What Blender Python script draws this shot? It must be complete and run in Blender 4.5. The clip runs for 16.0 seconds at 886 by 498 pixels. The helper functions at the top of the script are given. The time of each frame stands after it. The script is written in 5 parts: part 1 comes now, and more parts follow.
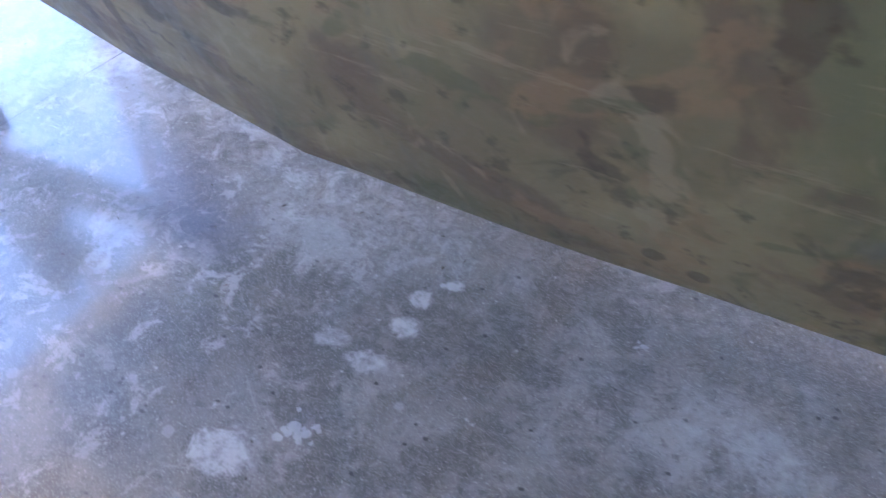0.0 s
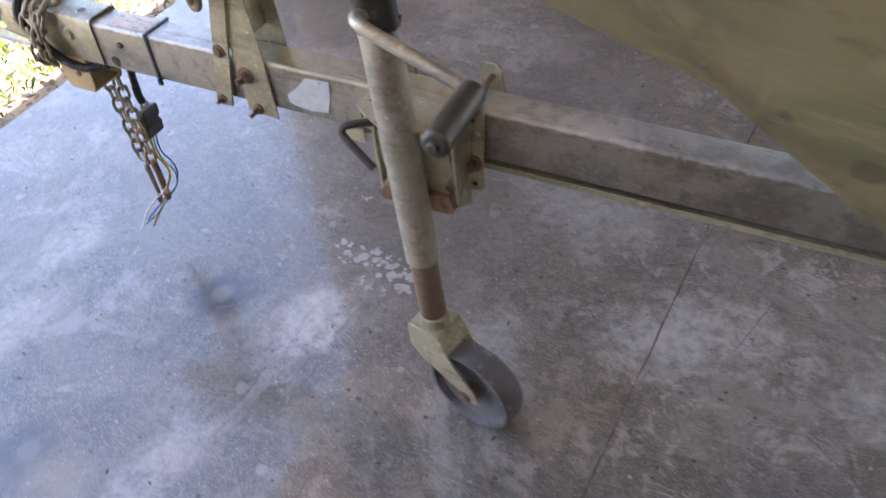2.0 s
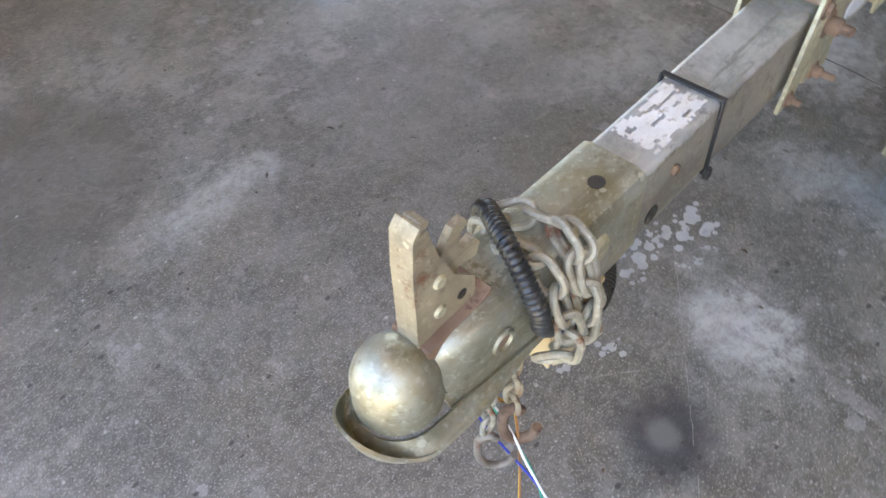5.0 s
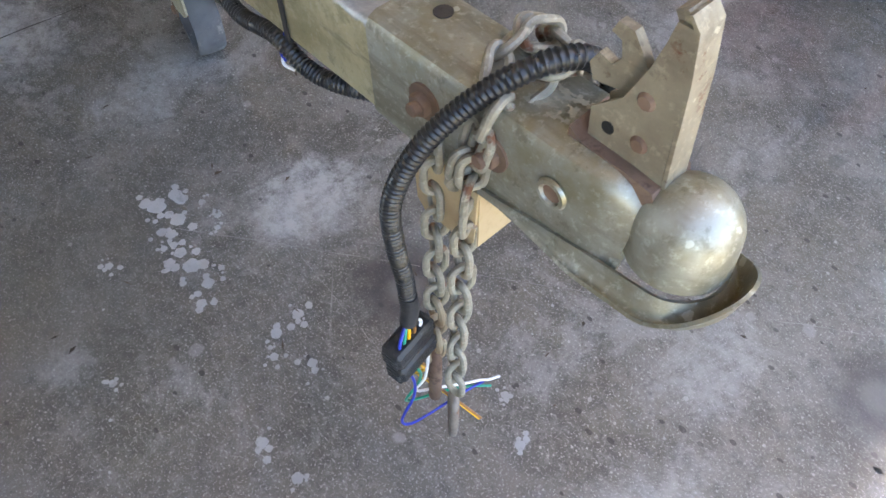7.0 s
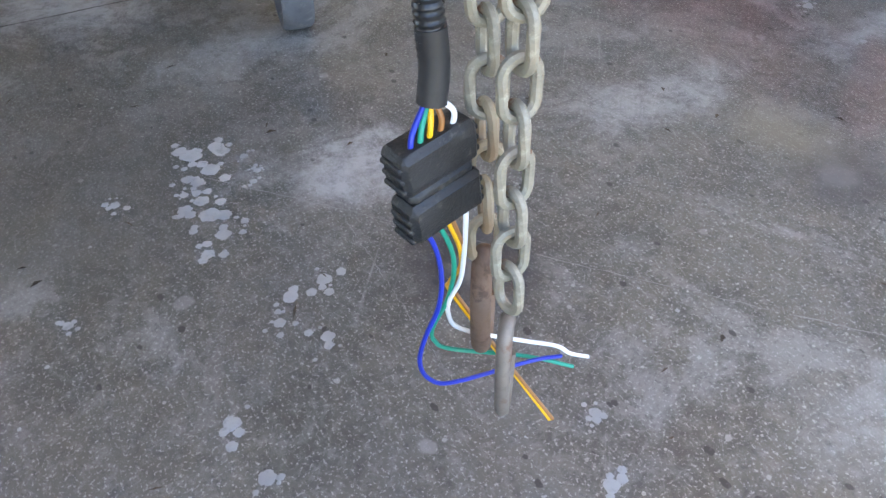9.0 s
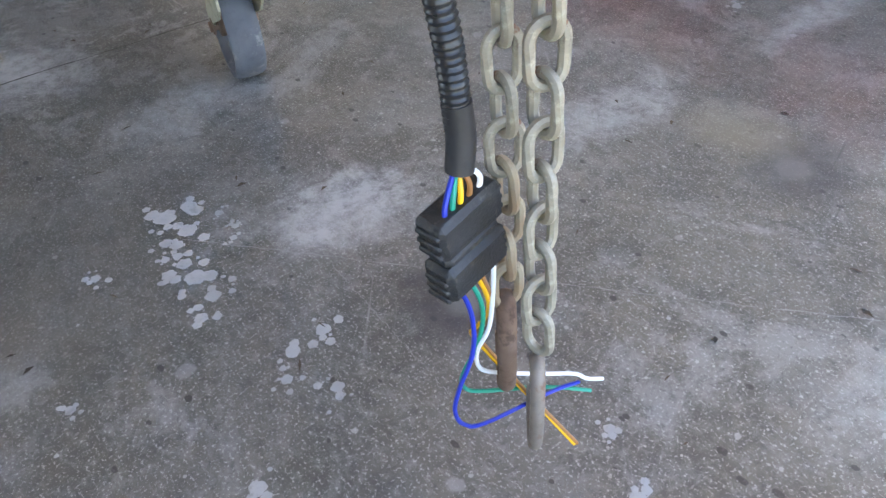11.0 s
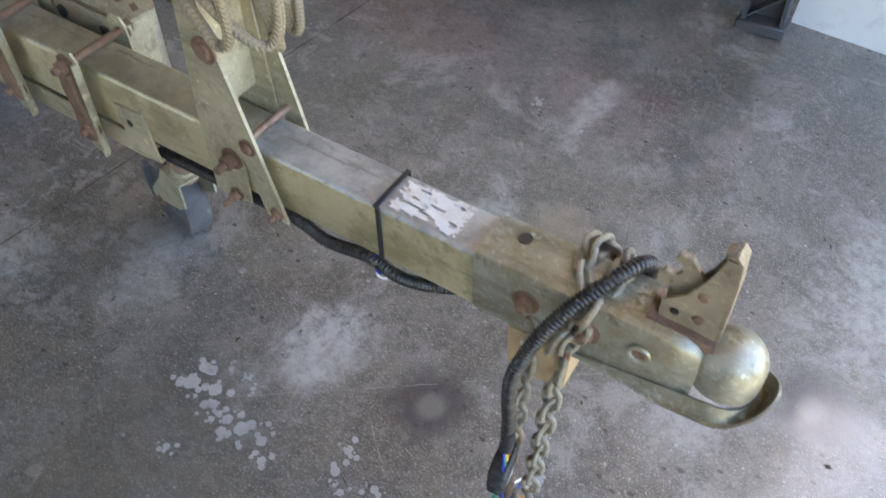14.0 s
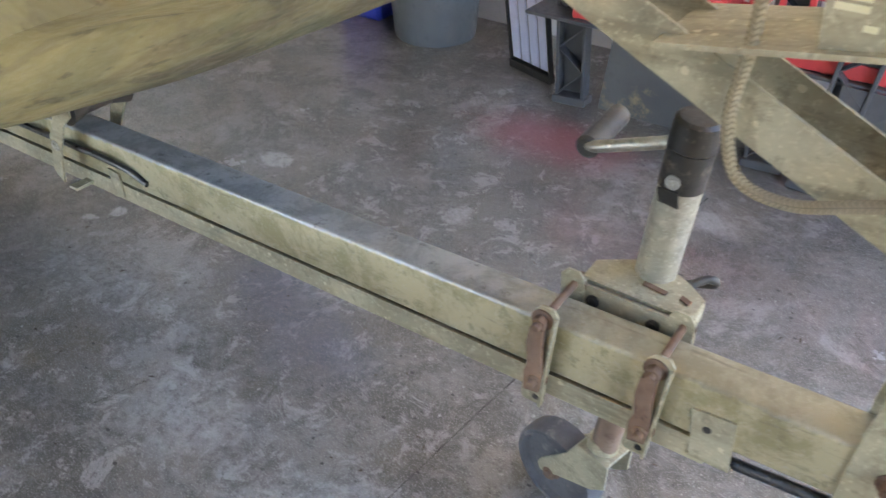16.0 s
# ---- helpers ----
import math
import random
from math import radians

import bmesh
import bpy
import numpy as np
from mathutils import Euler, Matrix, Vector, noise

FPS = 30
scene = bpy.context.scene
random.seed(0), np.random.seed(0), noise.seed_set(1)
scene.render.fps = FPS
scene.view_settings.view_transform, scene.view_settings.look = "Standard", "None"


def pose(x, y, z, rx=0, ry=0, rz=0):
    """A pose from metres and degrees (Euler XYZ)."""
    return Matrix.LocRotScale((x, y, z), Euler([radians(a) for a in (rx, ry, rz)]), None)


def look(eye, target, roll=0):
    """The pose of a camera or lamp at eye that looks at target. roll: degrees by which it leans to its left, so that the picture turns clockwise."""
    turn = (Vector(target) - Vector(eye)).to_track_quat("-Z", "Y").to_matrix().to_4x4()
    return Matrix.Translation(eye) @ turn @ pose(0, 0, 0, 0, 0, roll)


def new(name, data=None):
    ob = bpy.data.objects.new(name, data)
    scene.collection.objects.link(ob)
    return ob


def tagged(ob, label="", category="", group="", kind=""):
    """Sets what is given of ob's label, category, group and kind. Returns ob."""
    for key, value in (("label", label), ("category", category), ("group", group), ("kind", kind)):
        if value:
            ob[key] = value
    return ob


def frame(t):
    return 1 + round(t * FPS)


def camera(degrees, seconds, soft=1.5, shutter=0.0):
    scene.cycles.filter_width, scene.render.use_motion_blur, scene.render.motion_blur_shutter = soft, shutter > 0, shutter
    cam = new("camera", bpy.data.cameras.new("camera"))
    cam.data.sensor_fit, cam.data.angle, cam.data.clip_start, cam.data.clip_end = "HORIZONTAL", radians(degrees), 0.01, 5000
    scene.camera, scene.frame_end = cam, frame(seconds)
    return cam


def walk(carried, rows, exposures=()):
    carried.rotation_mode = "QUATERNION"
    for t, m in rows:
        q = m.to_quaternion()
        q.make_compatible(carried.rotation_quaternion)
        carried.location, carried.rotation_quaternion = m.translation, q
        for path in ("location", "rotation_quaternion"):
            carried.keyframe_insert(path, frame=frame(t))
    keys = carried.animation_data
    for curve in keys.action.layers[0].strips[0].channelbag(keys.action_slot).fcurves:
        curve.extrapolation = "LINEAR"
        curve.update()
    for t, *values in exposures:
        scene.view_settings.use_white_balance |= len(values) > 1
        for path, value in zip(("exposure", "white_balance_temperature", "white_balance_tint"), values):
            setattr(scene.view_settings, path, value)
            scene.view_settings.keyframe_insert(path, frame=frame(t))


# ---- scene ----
# ---- camera ----
cam = camera(60.6, 16.0, shutter=0.2)
PATH = [
    (0, (2.792, -1.104, 1.185), (2.183, 0.121, -0.273), 0.5),
    (0.5, (2.445, -1.044, 1.117), (1.788, 0.207, -0.299), 0.2),
    (1, (2.064, -0.986, 1.086), (1.363, 0.241, -0.329), 0.5),
    (1.5, (1.635, -0.941, 1.093), (0.909, 0.293, -0.304), -1.5),
    (2, (1.232, -0.819, 1.147), (0.546, 0.435, -0.253), -6.2),
    (2.5, (0.883, -0.716, 1.141), (0.344, 0.609, -0.257), -6.7),
    (3, (0.59, -0.681, 1.141), (0.325, 0.725, -0.257), -6.2),
    (3.5, (0.347, -0.6, 1.101), (0.24, 0.821, -0.302), -8.0),
    (4, (0.125, -0.492, 1.07), (0.294, 0.849, -0.404), -6.1),
    (4.5, (-0.085, -0.385, 1.03), (0.475, 0.786, -0.491), -4.1),
    (4.7, (-0.131, -0.314, 1.026), (0.528, 0.799, -0.5), -6.5),
    (5.75, (-0.235, -0.03, 0.99), (0.66, 0.19, -0.67), -4.0),
    (6.8, (-0.144, 0.241, 0.928), (0.648, -0.437, -0.779), 0.0),
    (7, (-0.14, 0.271, 0.917), (0.654, -0.504, -0.747), 1.7),
    (7.5, (-0.135, 0.314, 0.82), (0.757, -0.549, -0.747), 2.5),
    (8, (-0.189, 0.249, 0.668), (1.006, -0.502, -0.749), 3.0),
    (8.5, (-0.185, 0.244, 0.57), (1.066, -0.49, -0.807), 1.6),
    (9, (-0.184, 0.24, 0.545), (1.082, -0.51, -0.81), -1.8),
    (9.5, (-0.173, 0.26, 0.54), (1.085, -0.53, -0.8), -4.4),
    (10, (-0.153, 0.272, 0.557), (1.076, -0.572, -0.776), -4.6),
    (10.2, (-0.15, 0.272, 0.564), (1.068, -0.588, -0.77), -4.5),
    (12.3, (-0.155, 0.333, 0.655), (0.921, -0.571, -0.768), -2.7),
    (12.5, (-0.156, 0.359, 0.7), (0.831, -0.557, -0.779), -0.7),
    (13, (-0.118, 0.406, 0.859), (0.64, -0.612, -0.687), 4.4),
    (13.5, (-0.095, 0.442, 1.019), (0.535, -0.639, -0.541), 3.8),
    (14, (-0.008, 0.427, 1.14), (0.613, -0.656, -0.422), 3.1),
    (14.5, (0.127, 0.411, 1.253), (0.815, -0.729, -0.239), 2.5),
    (15, (0.251, 0.449, 1.26), (0.997, -0.707, -0.192), 1.8),
    (15.5, (0.399, 0.573, 1.255), (1.227, -0.657, -0.087), 0.7),
    (16, (0.584, 0.65, 1.166), (1.511, -0.658, -0.03), -0.2),
]
walk(cam, [(t, look(eye, target, roll)) for t, eye, target, roll in PATH],
     exposures=[(0, 4.15, 5500, 25), (0.5, 3.95, 5600, 25), (1.5, 3.30, 6600, 23), (2.5, 2.80, 7050, 22), (3.5, 2.78, 7050, 15), (4.7, 3.13, 7050, 13), (7.0, 2.93, 6750, 15),
                (10.0, 3.11, 6600, 14), (12.5, 3.10, 6800, 14), (13.0, 3.08, 6950, 15), (13.5, 2.86, 6850, 14), (14.0, 2.85, 6750, 13), (14.5, 2.98, 6600, 13), (15.0, 3.48, 6700, 13), (16.0, 3.53, 6700, 16)])

# ---- light ----
world = bpy.data.worlds.new("sky")
scene.world = world
world.use_nodes = True
wn = world.node_tree
sky = wn.nodes.new("ShaderNodeTexSky")
sky.sky_type = "NISHITA"
sky.sun_disc = False
sky.sun_elevation = radians(52)
sky.sun_rotation = radians(180)
wn.links.new(sky.outputs["Color"], wn.nodes["Background"].inputs["Color"])
wn.nodes["Background"].inputs["Strength"].default_value = 0.15
sun_data = bpy.data.lights.new("sun", "SUN")
sun_data.energy, sun_data.angle, sun_data.color = 5.0, radians(0.5), (1.0, 0.95, 0.86)
sun = new("sun", sun_data)
sun.matrix_world = look((0, -0.62 * 20, 0.79 * 20), (0, 0, 0))


# ---- materials ----
class Mat:
    """A node material with short ways to add nodes."""

    def __init__(self, name, rough=0.6, metal=0.0, space="Object"):
        self.m = bpy.data.materials.new(name)
        self.m.use_nodes = True
        self.t = self.m.node_tree
        self.b = self.t.nodes["Principled BSDF"]
        self.b.inputs["Roughness"].default_value = rough
        self.b.inputs["Metallic"].default_value = metal
        self.co = self.t.nodes.new("ShaderNodeTexCoord").outputs[space]

    def node(self, kind, **values):
        n = self.t.nodes.new("ShaderNode" + kind)
        for k, v in values.items():
            setattr(n, k, v)
        return n

    def put(self, sock, value):
        if isinstance(value, bpy.types.NodeSocket):
            self.t.links.new(value, sock)
        else:
            if sock.type == "RGBA" and len(value) == 3:
                value = (*value, 1)
            sock.default_value = value

    def noise(self, scale, detail=6, rough=0.6, co=None, distortion=0.0):
        n = self.node("TexNoise")
        self.put(n.inputs["Vector"], co or self.co)
        n.inputs["Scale"].default_value = scale
        n.inputs["Detail"].default_value = detail
        n.inputs["Roughness"].default_value = rough
        n.inputs["Distortion"].default_value = distortion
        return n.outputs["Fac"]

    def cells(self, scale, co=None, feature="F1"):
        n = self.node("TexVoronoi", feature=feature)
        self.put(n.inputs["Vector"], co or self.co)
        n.inputs["Scale"].default_value = scale
        return n.outputs["Distance"]

    def dots(self, scale, keep, size, co=None):
        """Scattered specks of uneven size: only some cells hold one."""
        n = self.node("TexVoronoi", feature="F1")
        self.put(n.inputs["Vector"], co or self.co)
        n.inputs["Scale"].default_value = scale
        sep = self.node("SeparateColor")
        self.put(sep.inputs[0], n.outputs["Color"])
        r = self.ramp(sep.outputs[0], 1 - keep, 1.0, 0.0, size)
        wob = self.math("ADD", n.outputs["Distance"], self.math("MULTIPLY", self.math("SUBTRACT", self.noise(scale * 3, 3), 0.5), size * 1.2))
        return self.ramp(self.math("SUBTRACT", r, wob), -0.01, 0.03)

    def ramp(self, fac, lo, hi, a=0.0, b=1.0):
        n = self.node("MapRange")
        n.interpolation_type = "SMOOTHSTEP"
        for s, v in zip(n.inputs, (fac, lo, hi, a, b)):
            self.put(s, v)
        return n.outputs[0]

    def math(self, op, a, b=0.0):
        n = self.node("Math", operation=op)
        self.put(n.inputs[0], a)
        self.put(n.inputs[1], b)
        return n.outputs[0]

    def mix(self, fac, a, b):
        n = self.node("Mix", data_type="RGBA")
        self.put(n.inputs[0], fac)
        self.put(n.inputs[6], a)
        self.put(n.inputs[7], b)
        return n.outputs[2]

    def scaled(self, sx, sy, sz, co=None):
        n = self.node("Mapping")
        self.put(n.inputs["Vector"], co or self.co)
        n.inputs["Scale"].default_value = (sx, sy, sz)
        return n.outputs[0]

    def color(self, c):
        self.put(self.b.inputs["Base Color"], c)
        return self

    def rough(self, r):
        self.put(self.b.inputs["Roughness"], r)
        return self

    def bump(self, height, strength=0.3, distance=0.002):
        n = self.node("Bump")
        n.inputs["Strength"].default_value = strength
        n.inputs["Distance"].default_value = distance
        self.put(n.inputs["Height"], height)
        self.t.links.new(n.outputs[0], self.b.inputs["Normal"])
        return self


def plain(name, c1, c2, rough=0.6, metal=0.0, scale=20.0, bump=0.15, dirt=None):
    """A surface of two near colours, with grain, an optional dirt colour and light relief."""
    m = Mat(name, rough, metal)
    big, fine = m.noise(scale * 0.25), m.noise(scale * 4, 4)
    c = m.mix(m.ramp(big, 0.35, 0.65), c1, c2)
    c = m.mix(m.ramp(fine, 0.5, 0.8, 0, 0.35), c, tuple(v * 0.6 for v in c1))
    if dirt:
        c = m.mix(m.ramp(m.noise(scale * 0.8, 8, 0.7), 0.55, 0.68, 0, 0.8), c, dirt)
    m.color(c).rough(m.ramp(fine, 0.2, 0.8, rough - 0.1, min(1, rough + 0.12))).bump(fine, bump, 0.001)
    return m.m


def galvanised(name, base, tint, rust=(0.16, 0.07, 0.035), rust_at=0.68, rough=0.48, metal=0.75):
    """Weathered zinc: dull mottling, streaks along the length, a little rust."""
    m = Mat(name, rough, metal)
    mott = m.noise(16, 9, 0.7)
    streak = m.noise(12, 6, 0.65, m.scaled(0.25, 3, 3))
    fine = m.noise(160, 4, 0.7)
    dark = tuple(v * 0.5 for v in base)
    c = m.mix(m.ramp(mott, 0.35, 0.62), base, tint)
    c = m.mix(m.ramp(streak, 0.48, 0.68, 0, 0.6), c, dark)
    c = m.mix(m.ramp(m.noise(5.5, 8, 0.7), 0.48, 0.62, 0, 0.5), c, tuple(v * 0.62 for v in base))
    c = m.mix(m.ramp(m.noise(48, 8, 0.75), 0.54, 0.64, 0, 0.5), c, dark)
    c = m.mix(m.ramp(fine, 0.52, 0.70, 0, 0.45), c, tuple(min(1, v * 1.5) for v in tint))
    c = m.mix(m.math("MULTIPLY", m.dots(60, 0.3, 0.24), 0.6), c, tuple(min(1, v * 1.5) for v in tint))
    rm = m.ramp(m.noise(24, 9, 0.7), rust_at, rust_at + 0.08)
    c = m.mix(rm, c, rust)
    m.color(c)
    m.put(m.b.inputs["Metallic"], m.ramp(rm, 0, 1, metal, 0.1))
    m.rough(m.ramp(mott, 0.3, 0.7, rough - 0.1, rough + 0.16)).bump(m.math("ADD", fine, m.math("MULTIPLY", mott, 0.6)), 0.12, 0.001)
    return m.m


ZINC = galvanised("galvanised steel", (0.40, 0.395, 0.35), (0.54, 0.525, 0.45), rust_at=0.70, metal=0.7, rough=0.46)
def drawbar_zinc():
    """Zinc bar: yellow daylight painted into the north side, shade into the south, bare blue-grey weathered top."""
    m = Mat("weathered drawbar zinc", 0.45, 0.6)
    sep = m.node("SeparateXYZ")
    m.put(sep.inputs[0], m.co)
    mott, fine = m.noise(15, 10, 0.75, distortion=0.3), m.noise(170, 5, 0.75)
    blot = m.noise(38, 9, 0.78)
    # warm light is put into the north side's colour, shade into the grey-brown south
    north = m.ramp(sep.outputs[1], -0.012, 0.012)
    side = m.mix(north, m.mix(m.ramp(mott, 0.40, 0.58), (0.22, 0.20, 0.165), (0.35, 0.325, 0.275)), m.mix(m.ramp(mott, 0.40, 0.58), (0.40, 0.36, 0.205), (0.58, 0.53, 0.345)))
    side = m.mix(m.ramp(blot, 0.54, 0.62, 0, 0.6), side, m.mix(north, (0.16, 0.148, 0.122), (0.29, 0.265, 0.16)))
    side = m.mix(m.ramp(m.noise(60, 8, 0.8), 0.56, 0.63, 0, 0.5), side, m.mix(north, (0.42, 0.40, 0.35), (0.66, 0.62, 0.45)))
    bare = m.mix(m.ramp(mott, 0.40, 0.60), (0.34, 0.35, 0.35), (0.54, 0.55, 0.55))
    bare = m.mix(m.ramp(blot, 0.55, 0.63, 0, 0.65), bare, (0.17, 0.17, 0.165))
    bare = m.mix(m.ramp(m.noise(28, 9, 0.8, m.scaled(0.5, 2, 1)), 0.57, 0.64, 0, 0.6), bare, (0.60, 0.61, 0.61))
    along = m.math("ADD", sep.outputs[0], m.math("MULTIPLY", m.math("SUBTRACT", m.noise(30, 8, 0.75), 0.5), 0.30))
    olive_band = m.math("MULTIPLY", m.ramp(along, 0.44, 0.50), m.ramp(along, 1.00, 0.80))
    bare = m.mix(m.math("MULTIPLY", olive_band, 0.85), bare, m.mix(m.ramp(mott, 0.40, 0.60), (0.33, 0.305, 0.205), (0.46, 0.43, 0.30)))
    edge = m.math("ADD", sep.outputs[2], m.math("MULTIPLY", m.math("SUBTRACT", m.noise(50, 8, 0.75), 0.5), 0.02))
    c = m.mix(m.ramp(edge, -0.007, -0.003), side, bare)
    c = m.mix(m.ramp(m.noise(20, 9, 0.75, m.scaled(0.2, 2, 2)), 0.57, 0.66, 0, 0.5), c, (0.15, 0.13, 0.10))
    c = m.mix(m.ramp(fine, 0.54, 0.70, 0, 0.4), c, (0.62, 0.60, 0.53))
    rm = m.ramp(m.noise(24, 9, 0.7), 0.69, 0.75)
    c = m.mix(rm, c, (0.16, 0.07, 0.035))
    m.color(c)
    m.put(m.b.inputs["Metallic"], m.ramp(rm, 0, 1, 0.6, 0.1))
    m.rough(m.ramp(mott, 0.3, 0.7, 0.36, 0.6)).bump(m.math("ADD", fine, m.math("MULTIPLY", blot, 0.8)), 0.15, 0.001)
    return m.m


DRAWBAR = drawbar_zinc()
ZINC_PLATE = galvanised("galvanised plate", (0.37, 0.34, 0.235), (0.48, 0.445, 0.315), rust_at=0.68, rough=0.55, metal=0.35)
ZINC_TUBE = galvanised("galvanised tube", (0.42, 0.40, 0.32), (0.52, 0.495, 0.395), rust_at=0.74, rough=0.42, metal=0.45)
YELLOW_ZINC = galvanised("yellow passivated zinc", (0.30, 0.275, 0.18), (0.41, 0.41, 0.355), rust_at=0.68, rough=0.43, metal=0.62)
CHAIN_ZINC = galvanised("chain zinc", (0.29, 0.26, 0.20), (0.41, 0.38, 0.305), rust_at=0.57, rough=0.6, metal=0.4)
RUST = plain("rusty steel", (0.150, 0.092, 0.062), (0.235, 0.155, 0.108), 0.85, 0.1, 60, 0.5, (0.07, 0.04, 0.03))
RUSTY_CHAIN = plain("rusty chain", (0.30, 0.20, 0.12), (0.40, 0.35, 0.25), 0.75, 0.3, 60, 0.4, (0.15, 0.07, 0.035))
LEVER = galvanised("stained lever steel", (0.24, 0.20, 0.14), (0.34, 0.295, 0.21), rust_at=0.57, rough=0.55, metal=0.3)
INNER = plain("rust-stained tube", (0.20, 0.125, 0.085), (0.30, 0.22, 0.165), 0.55, 0.3, 40, 0.3, (0.14, 0.08, 0.055))
SCRATCH = plain("worn scratch", (0.25, 0.243, 0.23), (0.31, 0.30, 0.285), 0.7, 0, 60, 0.3, (0.19, 0.18, 0.17))
BLACK = plain("black plastic", (0.018, 0.018, 0.019), (0.03, 0.03, 0.032), 0.5, 0, 40, 0.1)
PLUG = plain("scuffed black plastic", (0.012, 0.012, 0.012), (0.022, 0.022, 0.023), 0.42, 0, 150, 0.6, (0.10, 0.092, 0.075))
GREASE = plain("blackened steel", (0.02, 0.019, 0.018), (0.05, 0.045, 0.04), 0.45, 0.2, 40, 0.4, (0.16, 0.14, 0.11))
CONDUIT = plain("conduit plastic", (0.015, 0.015, 0.016), (0.03, 0.03, 0.03), 0.33, 0, 40, 0.1, (0.10, 0.085, 0.06))
RUBBER = plain("grey rubber", (0.085, 0.085, 0.09), (0.14, 0.14, 0.147), 0.8, 0, 40, 0.4, (0.25, 0.24, 0.22))
GRIP = plain("grip plastic", (0.04, 0.038, 0.035), (0.08, 0.075, 0.065), 0.45, 0, 40, 0.2)
TAN = plain("primed bracket", (0.42, 0.31, 0.17), (0.48, 0.37, 0.22), 0.6, 0.0, 30, 0.2, (0.45, 0.32, 0.16))
ROLLER = plain("roller rubber", (0.03, 0.027, 0.022), (0.06, 0.05, 0.04), 0.6, 0, 30, 0.3)
PAPER = plain("weathered label", (0.66, 0.63, 0.58), (0.76, 0.75, 0.73), 0.7, 0, 90, 0.3, (0.36, 0.24, 0.14))
PATCH = plain("silver label", (0.50, 0.54, 0.60), (0.60, 0.63, 0.68), 0.55, 0.1, 120, 0.3, (0.36, 0.38, 0.42))
TIMBER = plain("weathered timber", (0.30, 0.22, 0.12), (0.40, 0.31, 0.19), 0.8, 0, 12, 0.4, (0.2, 0.14, 0.08))
WHITE = plain("off-white paint", (0.62, 0.62, 0.62), (0.70, 0.70, 0.69), 0.6, 0, 8, 0.1)
RED = plain("red plastic", (0.55, 0.045, 0.05), (0.62, 0.07, 0.07), 0.45, 0, 10, 0.1)
BIN = plain("grey bin plastic", (0.10, 0.11, 0.12), (0.14, 0.15, 0.16), 0.5, 0, 10, 0.1)
TRESTLE = plain("dark grey plastic", (0.065, 0.065, 0.07), (0.09, 0.09, 0.096), 0.5, 0, 14, 0.2)
PLY = plain("stained dark panel", (0.075, 0.075, 0.078), (0.12, 0.118, 0.115), 0.4, 0, 8, 0.2, (0.30, 0.22, 0.12))
CARD = plain("brown cardboard", (0.27, 0.17, 0.11), (0.32, 0.21, 0.14), 0.8, 0, 8, 0.1)
BRICKWALL = plain("rendered wall", (0.60, 0.53, 0.42), (0.66, 0.59, 0.48), 0.85, 0, 3, 0.3)
BOARDS = plain("brown wall boards", (0.66, 0.55, 0.40), (0.72, 0.61, 0.46), 0.8, 0, 4, 0.3, (0.52, 0.42, 0.30))
CEIL = plain("ceiling lining", (0.62, 0.51, 0.37), (0.68, 0.57, 0.43), 0.85, 0, 3, 0.2)
BLUE = plain("blue plastic", (0.02, 0.04, 0.35), (0.03, 0.06, 0.4), 0.5, 0, 10, 0.1)
SLATGLASS = plain("pale translucent slat", (0.55, 0.58, 0.78), (0.62, 0.65, 0.85), 0.35, 0, 10, 0.05)


def wire(name, c):
    m = Mat(name, 0.35)
    return m.color(c).m


WIRES = {"blue": wire("blue wire", (0.016, 0.035, 0.36)), "green": wire("green wire", (0.01, 0.28, 0.18)),
         "yellow": wire("yellow wire", (0.85, 0.45, 0.01)), "white": wire("white wire", (0.8, 0.8, 0.8)),
         "brown": wire("brown wire", (0.30, 0.13, 0.04))}


